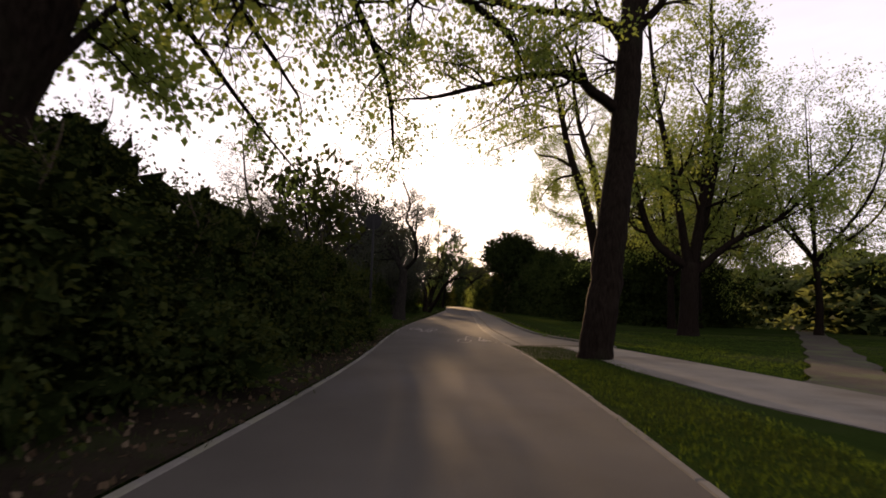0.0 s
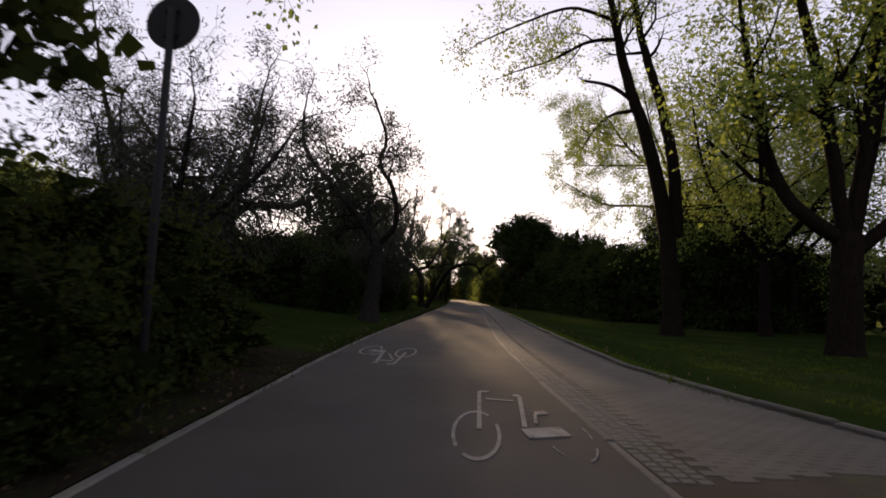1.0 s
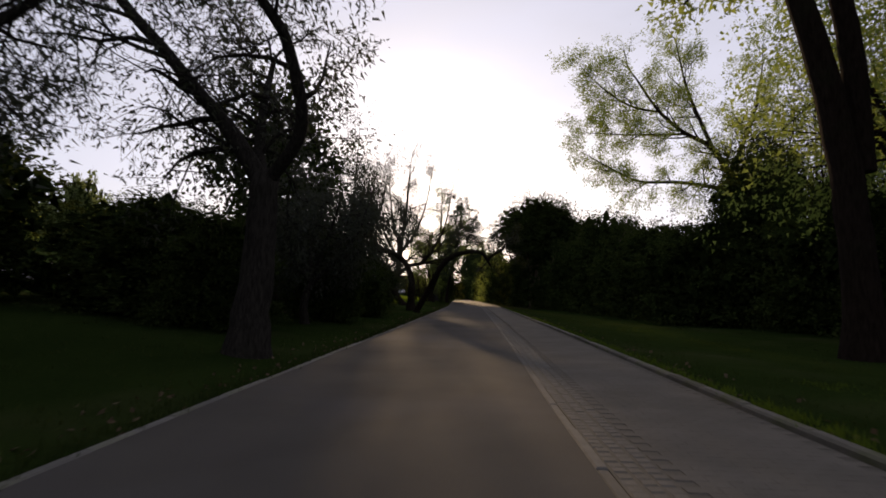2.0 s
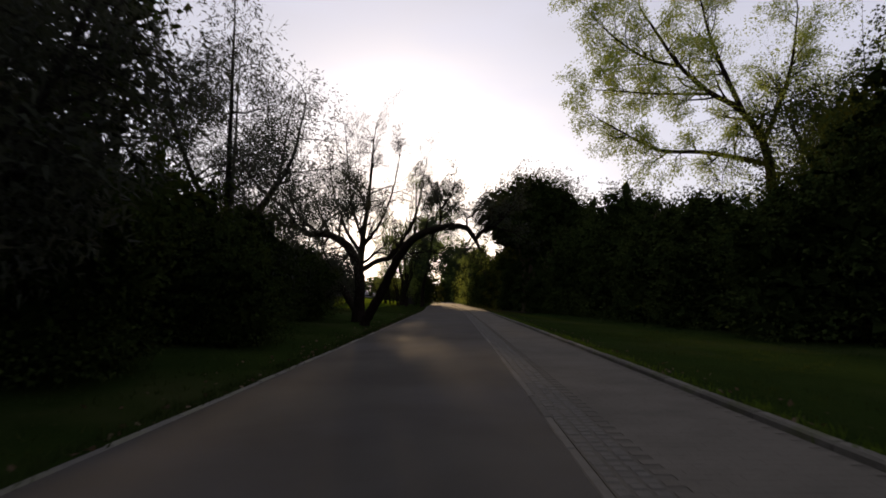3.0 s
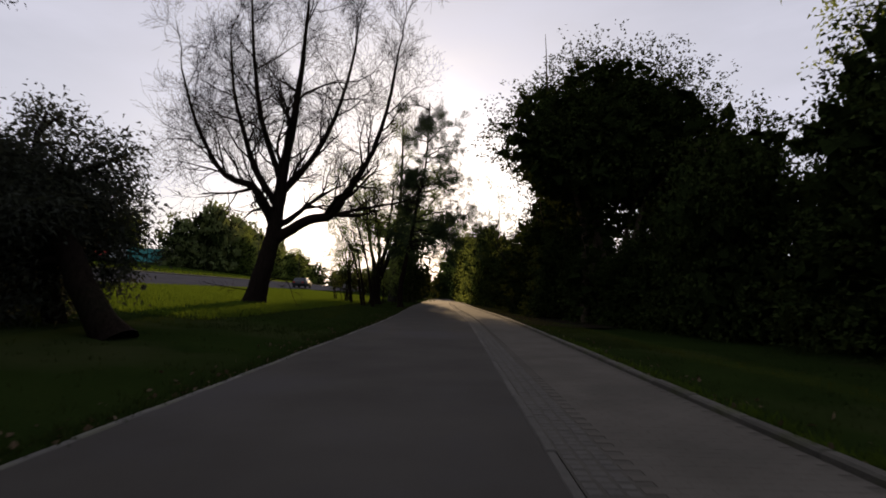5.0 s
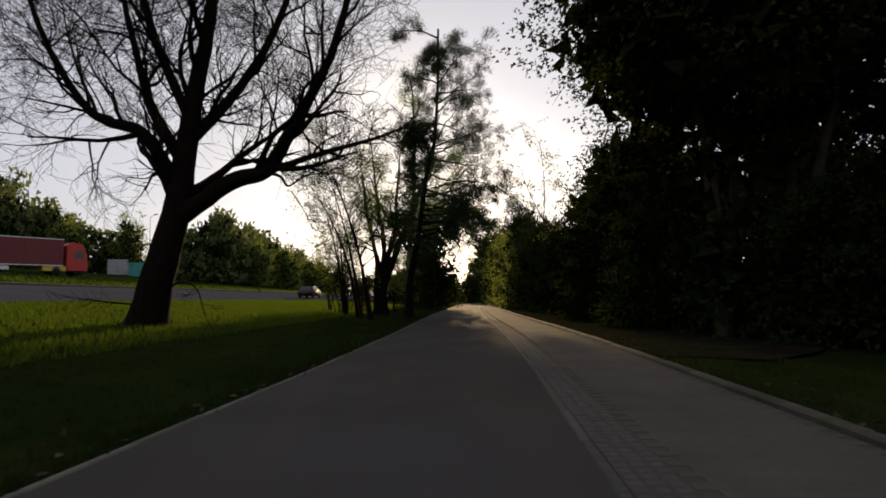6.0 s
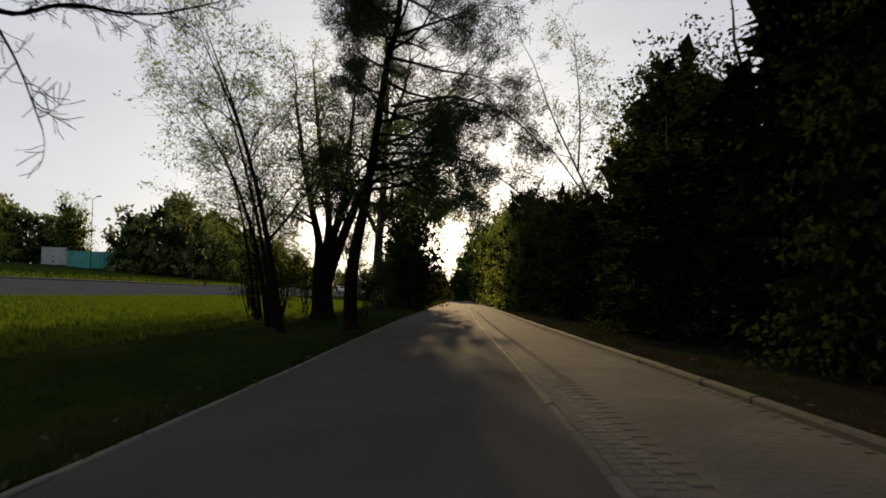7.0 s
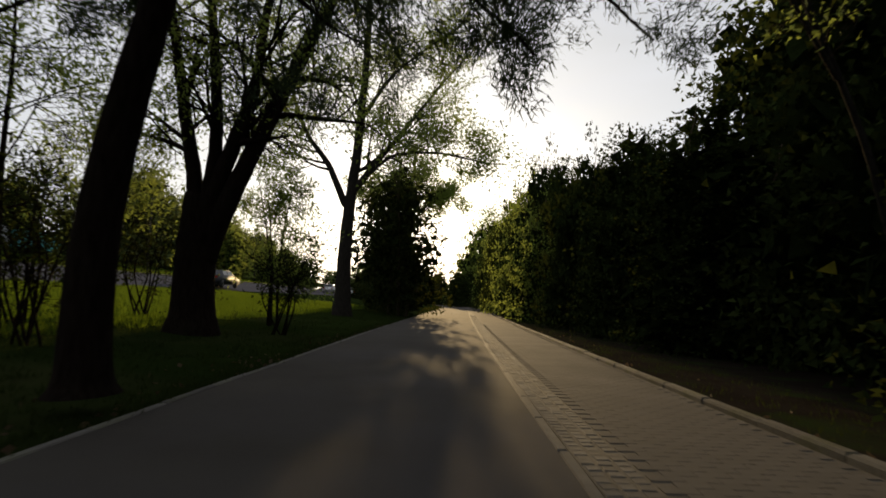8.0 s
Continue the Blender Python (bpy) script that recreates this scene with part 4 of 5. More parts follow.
tree((-8.2, 58.4), "clump of three leaning dark trunks with a low crown", [
    ([(-6.33, 57.30, 0.14), (-7.02, 57.40, 1.01), (-7.67, 57.60, 2.07), (-8.44, 58.00, 2.86), (-9.37, 58.20, 3.31)], 0.27, 0.14, 14, 1.5, 2, 0.4),
    ([(-8.33, 58.50, 0.33), (-8.55, 58.50, 1.16), (-8.75, 58.50, 2.21), (-8.98, 58.50, 3.62)], 0.22, 0.1, 14, 1.6, 2, 0.35),
    ([(-10.89, 59.60, 0.49), (-10.17, 59.40, 1.18), (-9.38, 59.00, 1.88), (-8.41, 58.60, 3.28)], 0.2, 0.1, 13, 1.6, 2, 0.35),
    ([(-8.67, 58.00, 2.34), (-9.78, 58.00, 3.02), (-10.81, 58.20, 3.04)], 0.1, 0.04, 12, 1.5, 2, 0.2),
], DROOPY, 0.13, LEAF_GREY, 70, BARK, per=13, spread=0.2, keep=0.95, aspect=0.4)
tree((-8.6, 128.0), "tall tree with a high leafy crown leaning to the path", [
    ([(-8.6, 128, 0.2), (-8.4, 128, 5), (-8.0, 128, 9), (-7.6, 128, 14)], 0.35, 0.08, 12, 3.2, 2, 0.62),
    ([(-8.2, 128, 7.6), (-6.4, 128, 9.6), (-4.0, 128, 10.6)], 0.16, 0.04, 12, 2.4, 2, 0.3),
    ([(-8.2, 128, 8.2), (-10, 128.5, 10), (-12, 129, 11)], 0.16, 0.04, 11, 2.4, 2, 0.3),
], BROAD, 0.2, LEAF_SPRING, 71, BARK, per=9, spread=0.3, keep=0.9)
for i, (x, y, h, n, lean) in enumerate([(-6.2, 83.6, 8.6, 2, -0.3), (-7.2, 85.6, 7.6, 2, -0.3), (-8.6, 87.6, 6.5, 2, -0.2), (-9.6, 91.2, 4.6, 3, 0.0), (-7.2, 95.0, 4.0, 3, 0.0)]):
    locust(x, y, h, 80 + i, n, lean)

for i, (x, y, h) in enumerate([(-9.9, 93.0, 2.6), (-10.8, 92.0, 2.9), (-9.0, 93.8, 2.3), (-6.1, 92.4, 2.0), (-9.3, 89.0, 2.7), (-7.6, 87.2, 2.2)]):
    rng = random.Random(400 + i)
    stems = [([(x + rng.uniform(-0.2, 0.2), y + rng.uniform(-0.2, 0.2), land(x, y) - 0.15), (x + rng.uniform(-0.4, 0.4), y + rng.uniform(-0.3, 0.3), land(x, y) + h * 0.5), (x + rng.uniform(-0.9, 0.9), y + rng.uniform(-0.6, 0.6), land(x, y) + h * rng.uniform(0.8, 1.0))], 0.022, 0.008, 7, h * 0.3, 1, 0.3) for k in range(7)]
    tree((x, y), "leggy bush of thin dark stems with few leaves", stems, AIRY, 0.09, LEAF_DARK, 420 + i, BARK, per=5, spread=0.1, keep=0.3, category="bush", aspect=0.6, group="leggy bushes under the trees")

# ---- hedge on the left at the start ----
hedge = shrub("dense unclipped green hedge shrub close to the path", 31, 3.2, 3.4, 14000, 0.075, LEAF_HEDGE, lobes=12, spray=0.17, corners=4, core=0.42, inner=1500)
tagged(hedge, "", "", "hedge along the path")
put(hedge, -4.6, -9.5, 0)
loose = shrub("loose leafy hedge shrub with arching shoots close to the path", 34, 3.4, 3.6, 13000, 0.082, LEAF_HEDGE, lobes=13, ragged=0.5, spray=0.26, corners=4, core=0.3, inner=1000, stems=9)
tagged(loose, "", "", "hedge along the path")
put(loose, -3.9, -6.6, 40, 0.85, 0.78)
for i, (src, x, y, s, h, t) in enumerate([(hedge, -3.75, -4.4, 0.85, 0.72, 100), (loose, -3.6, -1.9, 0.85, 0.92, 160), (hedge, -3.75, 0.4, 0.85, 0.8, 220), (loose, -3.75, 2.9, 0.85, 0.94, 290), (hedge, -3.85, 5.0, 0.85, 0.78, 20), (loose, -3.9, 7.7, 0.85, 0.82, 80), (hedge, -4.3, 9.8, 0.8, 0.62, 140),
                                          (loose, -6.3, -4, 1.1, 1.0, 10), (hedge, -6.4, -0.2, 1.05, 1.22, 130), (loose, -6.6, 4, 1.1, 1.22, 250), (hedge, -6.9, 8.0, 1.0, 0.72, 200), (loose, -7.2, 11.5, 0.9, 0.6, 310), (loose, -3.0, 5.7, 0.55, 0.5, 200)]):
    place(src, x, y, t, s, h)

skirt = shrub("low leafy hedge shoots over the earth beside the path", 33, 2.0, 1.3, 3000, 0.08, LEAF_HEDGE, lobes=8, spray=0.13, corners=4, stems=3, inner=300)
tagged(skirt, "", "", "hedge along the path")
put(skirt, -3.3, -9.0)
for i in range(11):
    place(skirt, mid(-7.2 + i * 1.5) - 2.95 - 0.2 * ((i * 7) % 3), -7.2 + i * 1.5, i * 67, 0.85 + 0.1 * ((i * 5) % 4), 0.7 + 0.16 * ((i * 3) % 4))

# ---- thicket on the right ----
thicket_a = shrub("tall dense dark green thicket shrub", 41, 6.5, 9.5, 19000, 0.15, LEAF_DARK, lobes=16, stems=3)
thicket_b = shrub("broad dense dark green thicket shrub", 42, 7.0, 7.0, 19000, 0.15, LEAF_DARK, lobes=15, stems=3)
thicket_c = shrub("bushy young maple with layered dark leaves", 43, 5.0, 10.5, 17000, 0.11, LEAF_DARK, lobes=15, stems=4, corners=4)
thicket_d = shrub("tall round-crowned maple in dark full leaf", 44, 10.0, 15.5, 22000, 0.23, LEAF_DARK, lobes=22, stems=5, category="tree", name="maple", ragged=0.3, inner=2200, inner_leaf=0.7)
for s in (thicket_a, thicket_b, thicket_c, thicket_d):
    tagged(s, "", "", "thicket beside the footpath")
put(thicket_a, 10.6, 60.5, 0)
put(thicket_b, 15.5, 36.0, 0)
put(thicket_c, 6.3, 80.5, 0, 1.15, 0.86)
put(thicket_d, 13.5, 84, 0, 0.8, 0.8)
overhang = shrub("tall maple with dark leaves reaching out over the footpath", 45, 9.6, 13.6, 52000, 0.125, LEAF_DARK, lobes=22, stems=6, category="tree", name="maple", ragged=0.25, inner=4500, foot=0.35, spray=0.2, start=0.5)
tagged(overhang, "", "", "thicket beside the footpath")
put(overhang, 6.2, 73.6, 0, 1.08, 1.0)
KINDS = (thicket_a, thicket_b, thicket_c, thicket_d)
for i, (x, y, k, s, h) in enumerate([
        (16, 44, 0, 1, 0.72), (21, 39, 1, 1, 0.9), (11.5, 42.5, 1, 0.9, 0.85), (11.2, 48.5, 0, 0.9, 0.7), (11.4, 54, 1, 0.95, 1.0), (17, 53, 0, 1, 0.8), (15.5, 59, 1, 1, 1.2),
        (9.2, 66.5, 1, 0.85, 1.1), (14, 66, 0, 1, 1.1), (12, 73, 0, 1, 1.15), (5.3, 77.4, 1, 0.6, 0.82), (7.6, 71.5, 1, 0.62, 0.62),
        (4.75, 83.4, 2, 0.85, 0.62), (4.9, 85.2, 0, 0.6, 0.62), (6.5, 89.2, 0, 1.0, 1.15), (10.5, 94, 3, 0.7, 0.72), (4.35, 93.4, 2, 0.72, 0.68), (4.0, 97.6, 0, 0.66, 0.8), (10.6, 101, 3, 1.1, 1.25),
        (3.6, 102.5, 1, 0.66, 1.15), (3.35, 108.5, 0, 0.68, 0.95), (8, 110, 3, 0.7, 0.75), (3.05, 115, 1, 0.72, 1.65), (2.4, 121, 0, 0.74, 1.12), (1.95, 128, 1, 0.82, 1.6), (1.4, 136, 0, 0.82, 1.15), (1.2, 145, 1, 0.9, 1.4), (0.3, 155, 0, 0.9, 0.75), (-3.2, 180, 0, 0.8, 0.75), (-5.6, 196, 0, 0.9, 0.8), (-11.5, 204, 0, 1, 0.9), (-5, 168, 3, 0.6, 0.5), (-12, 178, 3, 0.7, 0.55), (-22, 186, 3, 0.8, 0.7), (19.2, 50, 3, 0.85, 0.98), (14.6, 43, 3, 0.75, 0.8)]):
    place(KINDS[k], x, y, i * 77 % 360, s, h)

# thin bare-twigged trees that stand out of the thicket
tree((3.4, 86.6), "slender nearly bare tree leaning out of the thicket", [
    ([(3.6, 86.6, -0.2), (3.1, 86.5, 2.6), (2.3, 86.3, 4.6), (1.5, 86.0, 6.4), (0.9, 85.8, 8.2)], 0.05, 0.012, 10, 1.5, 2, 0.4),
    ([(2.7, 86.4, 3.6), (1.7, 86.0, 5.0), (0.9, 85.6, 5.9)], 0.03, 0.01, 9, 1.2, 2, 0.3),
    ([(2.2, 86.2, 4.8), (2.3, 86.0, 6.6), (2.2, 85.8, 8.6)], 0.03, 0.01, 9, 1.3, 2, 0.3),
], AIRY, 0.08, LEAF_SPRING, 90, BARK_GREY, per=5, spread=0.09, keep=0.35)

# big tree behind the thicket
tree((27.26, 72.0), "very tall light green tree rising behind the thicket", [
    ([(27.56, 72, -0.5), (27.36, 72, 6), (27.23, 72.00, 11.78), (26.96, 71.80, 13.36), (26.09, 71.40, 15.26), (24.20, 71.00, 17.49), (21.09, 70.00, 18.78), (18.27, 69.00, 20.87), (15.92, 68.00, 23.73)], 0.5, 0.1, 14, 4.5, 2, 0.45),
    ([(26.89, 71.80, 12.67), (23.86, 71.00, 13.09), (20.02, 69.00, 13.07), (15.98, 67.00, 12.68), (13.65, 66.00, 13.30), (11.32, 65.50, 14.44)], 0.26, 0.05, 17, 3.2, 2, 0.2),
    ([(26.47, 71.60, 14.46), (28.28, 72.00, 17.91), (30.03, 72.50, 22.18), (31.24, 73.00, 27.56)], 0.26, 0.06, 14, 4.0, 2, 0.2),
    ([(24.90, 71.20, 16.79), (23.29, 71.00, 20.56), (21.89, 70.50, 23.86), (20.91, 70.00, 27.58)], 0.24, 0.06, 14, 4.0, 2, 0.2),
    ([(21.78, 70.20, 18.53), (18.21, 69.00, 18.12), (14.86, 67.50, 17.65), (11.32, 66.00, 17.37)], 0.14, 0.04, 16, 3.0, 2, 0.2),
    ([(18.75, 69.20, 20.55), (15.49, 68.00, 20.78), (12.82, 67.00, 21.91), (10.61, 66.00, 23.37)], 0.14, 0.04, 15, 3.4, 2, 0.2),
], BROAD, 0.17, LEAF_SPRING, 22, per=17, spread=0.24, keep=0.62)
crooked(37.8, 76.0, 25.0, 73, "tall light green tree among the trees behind the thicket", LEAF_SPRING, 0.2, 0.45, bark=BARK, girth=0.015, per=16, spread=0.4)
crooked(31.3, 64.0, 20.0, 74, "tall light green tree among the trees behind the thicket", LEAF_DARK, 0.2, 0.5, bark=BARK, girth=0.015, per=16, spread=0.4)

# ---- left bushes between the crooked trees and the arch ----
left_maple = shrub("dark full-leaved maple standing among low bushes", 48, 6.0, 10.4, 11000, 0.2, LEAF_DARK, lobes=15, stems=4, corners=4, category="tree", name="maple", ragged=0.4, inner=900, inner_leaf=0.35, foot=0.5, spray=0.3, core=0.25)
put(left_maple, -7.9, 33.3)
for i, (x, y, k, s, h) in enumerate([(-8.2, 27, 0, 0.7, 0.36), (-6.2, 25.5, 1, 0.4, 0.42), (-11.5, 30.5, 0, 0.9, 0.42), (-7.0, 37.4, 1, 0.62, 0.55), (-11, 38, 1, 1, 0.66), (-8.6, 43.5, 1, 0.7, 0.6), (-12, 44, 0, 0.9, 0.6), (-10.2, 47.5, 1, 0.7, 0.5), (-6.6, 40.3, 1, 0.5, 0.55), (-7.0, 46.3, 1, 0.5, 0.5), (-12.5, 58.5, 1, 0.5, 0.4), (-5.2, 36.0, 1, 0.4, 0.4), (-5.4, 31.5, 1, 0.4, 0.45), (-14, 25, 1, 1, 0.8), (-12, 53, 1, 0.8, 0.5)]):
    place(KINDS[k], x, y, i * 91 % 360, s, h)
# clump beside the path further on
for i, (x, y, k, s, h) in enumerate([(-7.6, 117, 1, 0.6, 1.0), (-8.6, 125, 0, 0.6, 1.0), (-10.5, 133, 3, 0.55, 0.75), (-13.5, 146, 1, 0.8, 0.5), (-18, 158, 1, 0.9, 0.6)]):
    place(KINDS[k], x, y, i * 63 % 360, s, h)

lone = shrub("dense round-crowned small tree beside the path", 46, 6.6, 10.0, 13000, 0.17, LEAF_HEDGE, lobes=16, stems=4, category="tree", name="small_tree", foot=0.35, inner=1800, inner_leaf=0.35, core=0.35, ragged=0.35)
put(lone, -6.3, 111.5)
# bushes added in paler leaves to give the thicket its sunlit edge
fringe = shrub("added bush in paler leaves that stand for sunlit foliage", 47, 3.4, 4.6, 6000, 0.13, LEAF_SPRING, lobes=10, stems=4, inner=700, inner_leaf=0.35)
tagged(fringe, "", "", "light bushes along the thicket")
put(fringe, mid(108) + 5.5, 108, 0, 1.0, 1.2)
for i, (y, s, h, off) in enumerate([(112.5, 1.0, 1.35, 5.4), (118, 1.1, 1.4, 5.3), (124, 1.1, 1.8, 5.3), (132, 1.2, 1.6, 5.4), (141, 1.3, 1.9, 5.5), (151, 1.4, 1.8, 5.6), (171, 2.4, 3.0, 8.0), (187, 2.8, 3.4, 7.0), (200, 2.6, 2.6, 6.0)]):
    place(fringe, mid(y) + off, y, i * 71, s, h)

# ---- far tree lines ----
far_bush = shrub("distant leafy tree of the far tree line", 51, 9.0, 9.0, 2500, 0.62, LEAF_FAR, lobes=9, inner=450, inner_leaf=1.0, category="tree", name="far_tree", stems=2, twiggy=False, spray=0.5)
tagged(far_bush, "", "", "far tree line")
put(far_bush, -70, 150)
rr = random.Random(5)
for i in range(46):
    y = 40 + i * 4.4
    place(far_bush, mid(y) - rr.uniform(46, 51) - (20 if y < 147 else 0), y, rr.uniform(0, 360), rr.uniform(0.7, 1.2), rr.uniform(0.85, 1.75))
    # paler-leaved bushes put sunlit green into the far line
    if i % 3 == 0:
        place(fringe, mid(y) - rr.uniform(36, 45) - (20 if y < 147 else 0), y + 2, rr.uniform(0, 360), rr.uniform(1.6, 2.4), rr.uniform(1.1, 2.0))
for i in range(15):
    a = i / 14
    place(far_bush, 30 + 10 * a + rr.uniform(-3, 3), 30 + 60 * a + rr.uniform(-3, 3) - 40 * (i % 3 == 0), rr.uniform(0, 360), rr.uniform(0.8, 1.2), rr.uniform(0.6, 0.9))
for i in range(14):
    place(far_bush, -70 + i * 8, 208 + rr.uniform(-6, 10), rr.uniform(0, 360), rr.uniform(0.9, 1.3), rr.uniform(0.7, 1.0))

# ---- edging, slabs and setts of the paths ----
def piece_mesh(name, w, d, h, bevel, mat):
    me = bpy.data.meshes.new(name)
    bm = bmesh.new()
    box(bm, -w / 2, w / 2, -d / 2, d / 2, -h, 0)
    top_edges = [e for e in bm.edges if all(v.co.z > -0.001 for v in e.verts)]
    bmesh.ops.bevel(bm, geom=top_edges, offset=bevel, segments=1, affect="EDGES")
    bm.to_mesh(me)
    bm.free()
    me.materials.append(mat)
    return me


def joined(name, spots, me, mat, parent, label):
    """Many pieces as one mesh: spots are (x, y, z, turn, sx, sy)."""
    base = np.array([v.co[:] for v in me.vertices])
    faces = [tuple(p.vertices) for p in me.polygons]
    verts, out = [], []
    for x, y, z, turn, sx, sy in spots:
        k = len(verts)
        c, s = math.cos(turn), math.sin(turn)
        for vx, vy, vz in base:
            vx, vy = vx * sx, vy * sy
            verts.append((x + vx * c - vy * s, y + vx * s + vy * c, z + vz))
        out += [tuple(k + i for i in f) for f in faces]
    ob = part(name, (verts, out), mat, parent, label)
    return tagged(ob, "", "", "", "stuff")


def pieces(name, spots, me, parent):
    for x, y, z, turn, sx, sy in spots:
        ob = new(name, me)
        ob.parent = parent
        ob.matrix_basis = Matrix.Translation((x, y, z)) @ Matrix.Rotation(turn, 4, "Z") @ Matrix.Diagonal((sx, sy, 1, 1))


def turn_at(y):
    return float(np.interp(y, LINE_Y, TURN))


rp = random.Random(9)
edge_me = piece_mesh("edging_stone", 0.08, 0.99, 0.2, 0.012, EDGING)
kerb_me = piece_mesh("kerb_stone", 0.12, 0.99, 0.3, 0.02, KERBSTONE)
kerb_left = tagged(thing("kerb", "flush concrete edging stones along the lawn side", "kerb"), "", "", "", "structure")
kerb_mid = tagged(thing("kerb", "flush concrete edging between asphalt and setts", "kerb"), "", "", "", "structure")
kerb_right = tagged(thing("kerb", "raised worn concrete kerb along the footpath", "kerb"), "", "", "", "structure")


def kerb_row(lat, y0, y1, z, jitter):
    out = []
    y = y0
    while y < y1:
        la = lat(y) if callable(lat) else lat
        p = on(y, la)
        slope = (lat(y + 0.5) - lat(y - 0.5)) if callable(lat) else 0.0
        out.append((p.x + rp.uniform(-jitter, jitter), p.y, z + rp.uniform(-0.006, 0.006), turn_at(y) - math.atan(slope) + rp.uniform(-0.006, 0.006), 1, 1))
        y += 1.0
    return out


row = kerb_row(EDGE_L - 0.04, -12.5, 160, 0.012, 0.004)
pieces("edging_stone", row[:110], edge_me, kerb_left)
joined("edging_stone", row[110:], edge_me, EDGING, kerb_left, "")
mid_me = piece_mesh("edging_stone", 0.08, 0.99, 0.2, 0.012, SETT)
row = kerb_row(EDGE_R + 0.042, -12.5, 160, 0.006, 0.003)
pieces("edging_stone", row[:110], mid_me, kerb_mid)
joined("edging_stone", row[110:], mid_me, SETT, kerb_mid, "")
row = kerb_row(lambda y: walk_right(y) + 0.07, 6.5, 160, 0.055, 0.006)
pieces("kerb_stone", row[:100], kerb_me, kerb_right)
joined("kerb_stone", row[100:], kerb_me, KERBSTONE, kerb_right, "")

# granite setts beside the edging
sett_me = piece_mesh("sett", 0.1, 0.1, 0.08, 0.01, SETT)
near_setts, far_setts = [], []
y = 6.1
while y < 118:
    for k in range(3):
        p = on(y, EDGE_R + 0.085 + 0.055 + k * 0.108)
        spot = (p.x + rp.uniform(-0.006, 0.006), p.y + rp.uniform(-0.008, 0.008), rp.uniform(-0.004, 0.002), turn_at(y) + rp.uniform(-0.1, 0.1), rp.uniform(0.9, 1.04), rp.uniform(0.9, 1.04))
        (near_setts if 81.5 < y < 91 else far_setts).append(spot)
    y += 0.108
pieces("sett", near_setts[:270], sett_me, foot)
joined("sett", far_setts + near_setts[270:], sett_me, SETT, foot, "strip of uneven grey granite setts")

# concrete pavers of the footpath
PAVER_L, PAVER_W = 0.1, 0.2
paver_me = piece_mesh("paver", PAVER_W - 0.001, PAVER_L - 0.0025, 0.06, 0.001, PAVER)
near_pavers, far_pavers = [], []
y = 6.1
while y < 104:
    inner = EDGE_R + 0.085 + 3 * 0.108 + 0.01
    row_at = round(y / PAVER_L)
    for k in range(14):
        lat = inner + (k + (0.5 if row_at % 2 else 0.04)) * PAVER_W
        yy = y
        if yy > 6.05 + 0.3 * (lat - 1.9) and lat - PAVER_W / 2 > inner - 0.02 and lat + PAVER_W / 2 < walk_right(yy) + 0.08:
            p = on(yy, lat)
            spot = (p.x, p.y, rp.uniform(-0.0004, 0.0004), turn_at(yy) + rp.uniform(-0.008, 0.008), 1, 1)
            (near_pavers if 82.3 < y < 85.9 else far_pavers).append(spot)
    y += PAVER_L
pieces("paver", near_pavers[:280], paver_me, foot)
joined("paver", far_pavers + near_pavers[280:], paver_me, PAVER, foot, "")
tagged(part("footpath", strip([y for y in PATH_Y if 103 <= y <= 200], EDGE_R + 0.42, KERB - 0.002, -0.003, -0.05), PAVER), "pale paved footpath running on under the trees", "footpath", "", "structure")


# ---- cycle symbols painted on the asphalt ----
def ring(cx, cy, rx, ry, w, gaps=()):
    """Arcs of an ellipse, one bmesh for each unbroken stroke."""
    n, out, bm = 48, [], None
    for i in range(n):
        a, b = 2 * math.pi * i / n, 2 * math.pi * (i + 1) / n
        if any(lo <= math.degrees(a) < hi for lo, hi in gaps):
            bm = None
            continue
        if bm is None:
            bm = bmesh.new()
            out.append(bm)
        bm.faces.new([bm.verts.new((cx + math.cos(t) * (rx - w * k), cy + math.sin(t) * (ry - w * 2.6 * k), 0)) for t, k in ((a, 0), (b, 0), (b, 1), (a, 1))])
    return out


def bar(x0, y0, x1, y1, w):
    bm = bmesh.new()
    d = Vector((x1 - x0, y1 - y0, 0))
    s = Vector((d.y, -d.x, 0)).normalized() * w / 2
    s = Vector((s.x, s.y * 2.2, 0))
    a, b = Vector((x0, y0, 0)), Vector((x1, y1, 0))
    bm.faces.new([bm.verts.new(q) for q in (a - s, a + s, b + s, b - s)])
    return [bm]


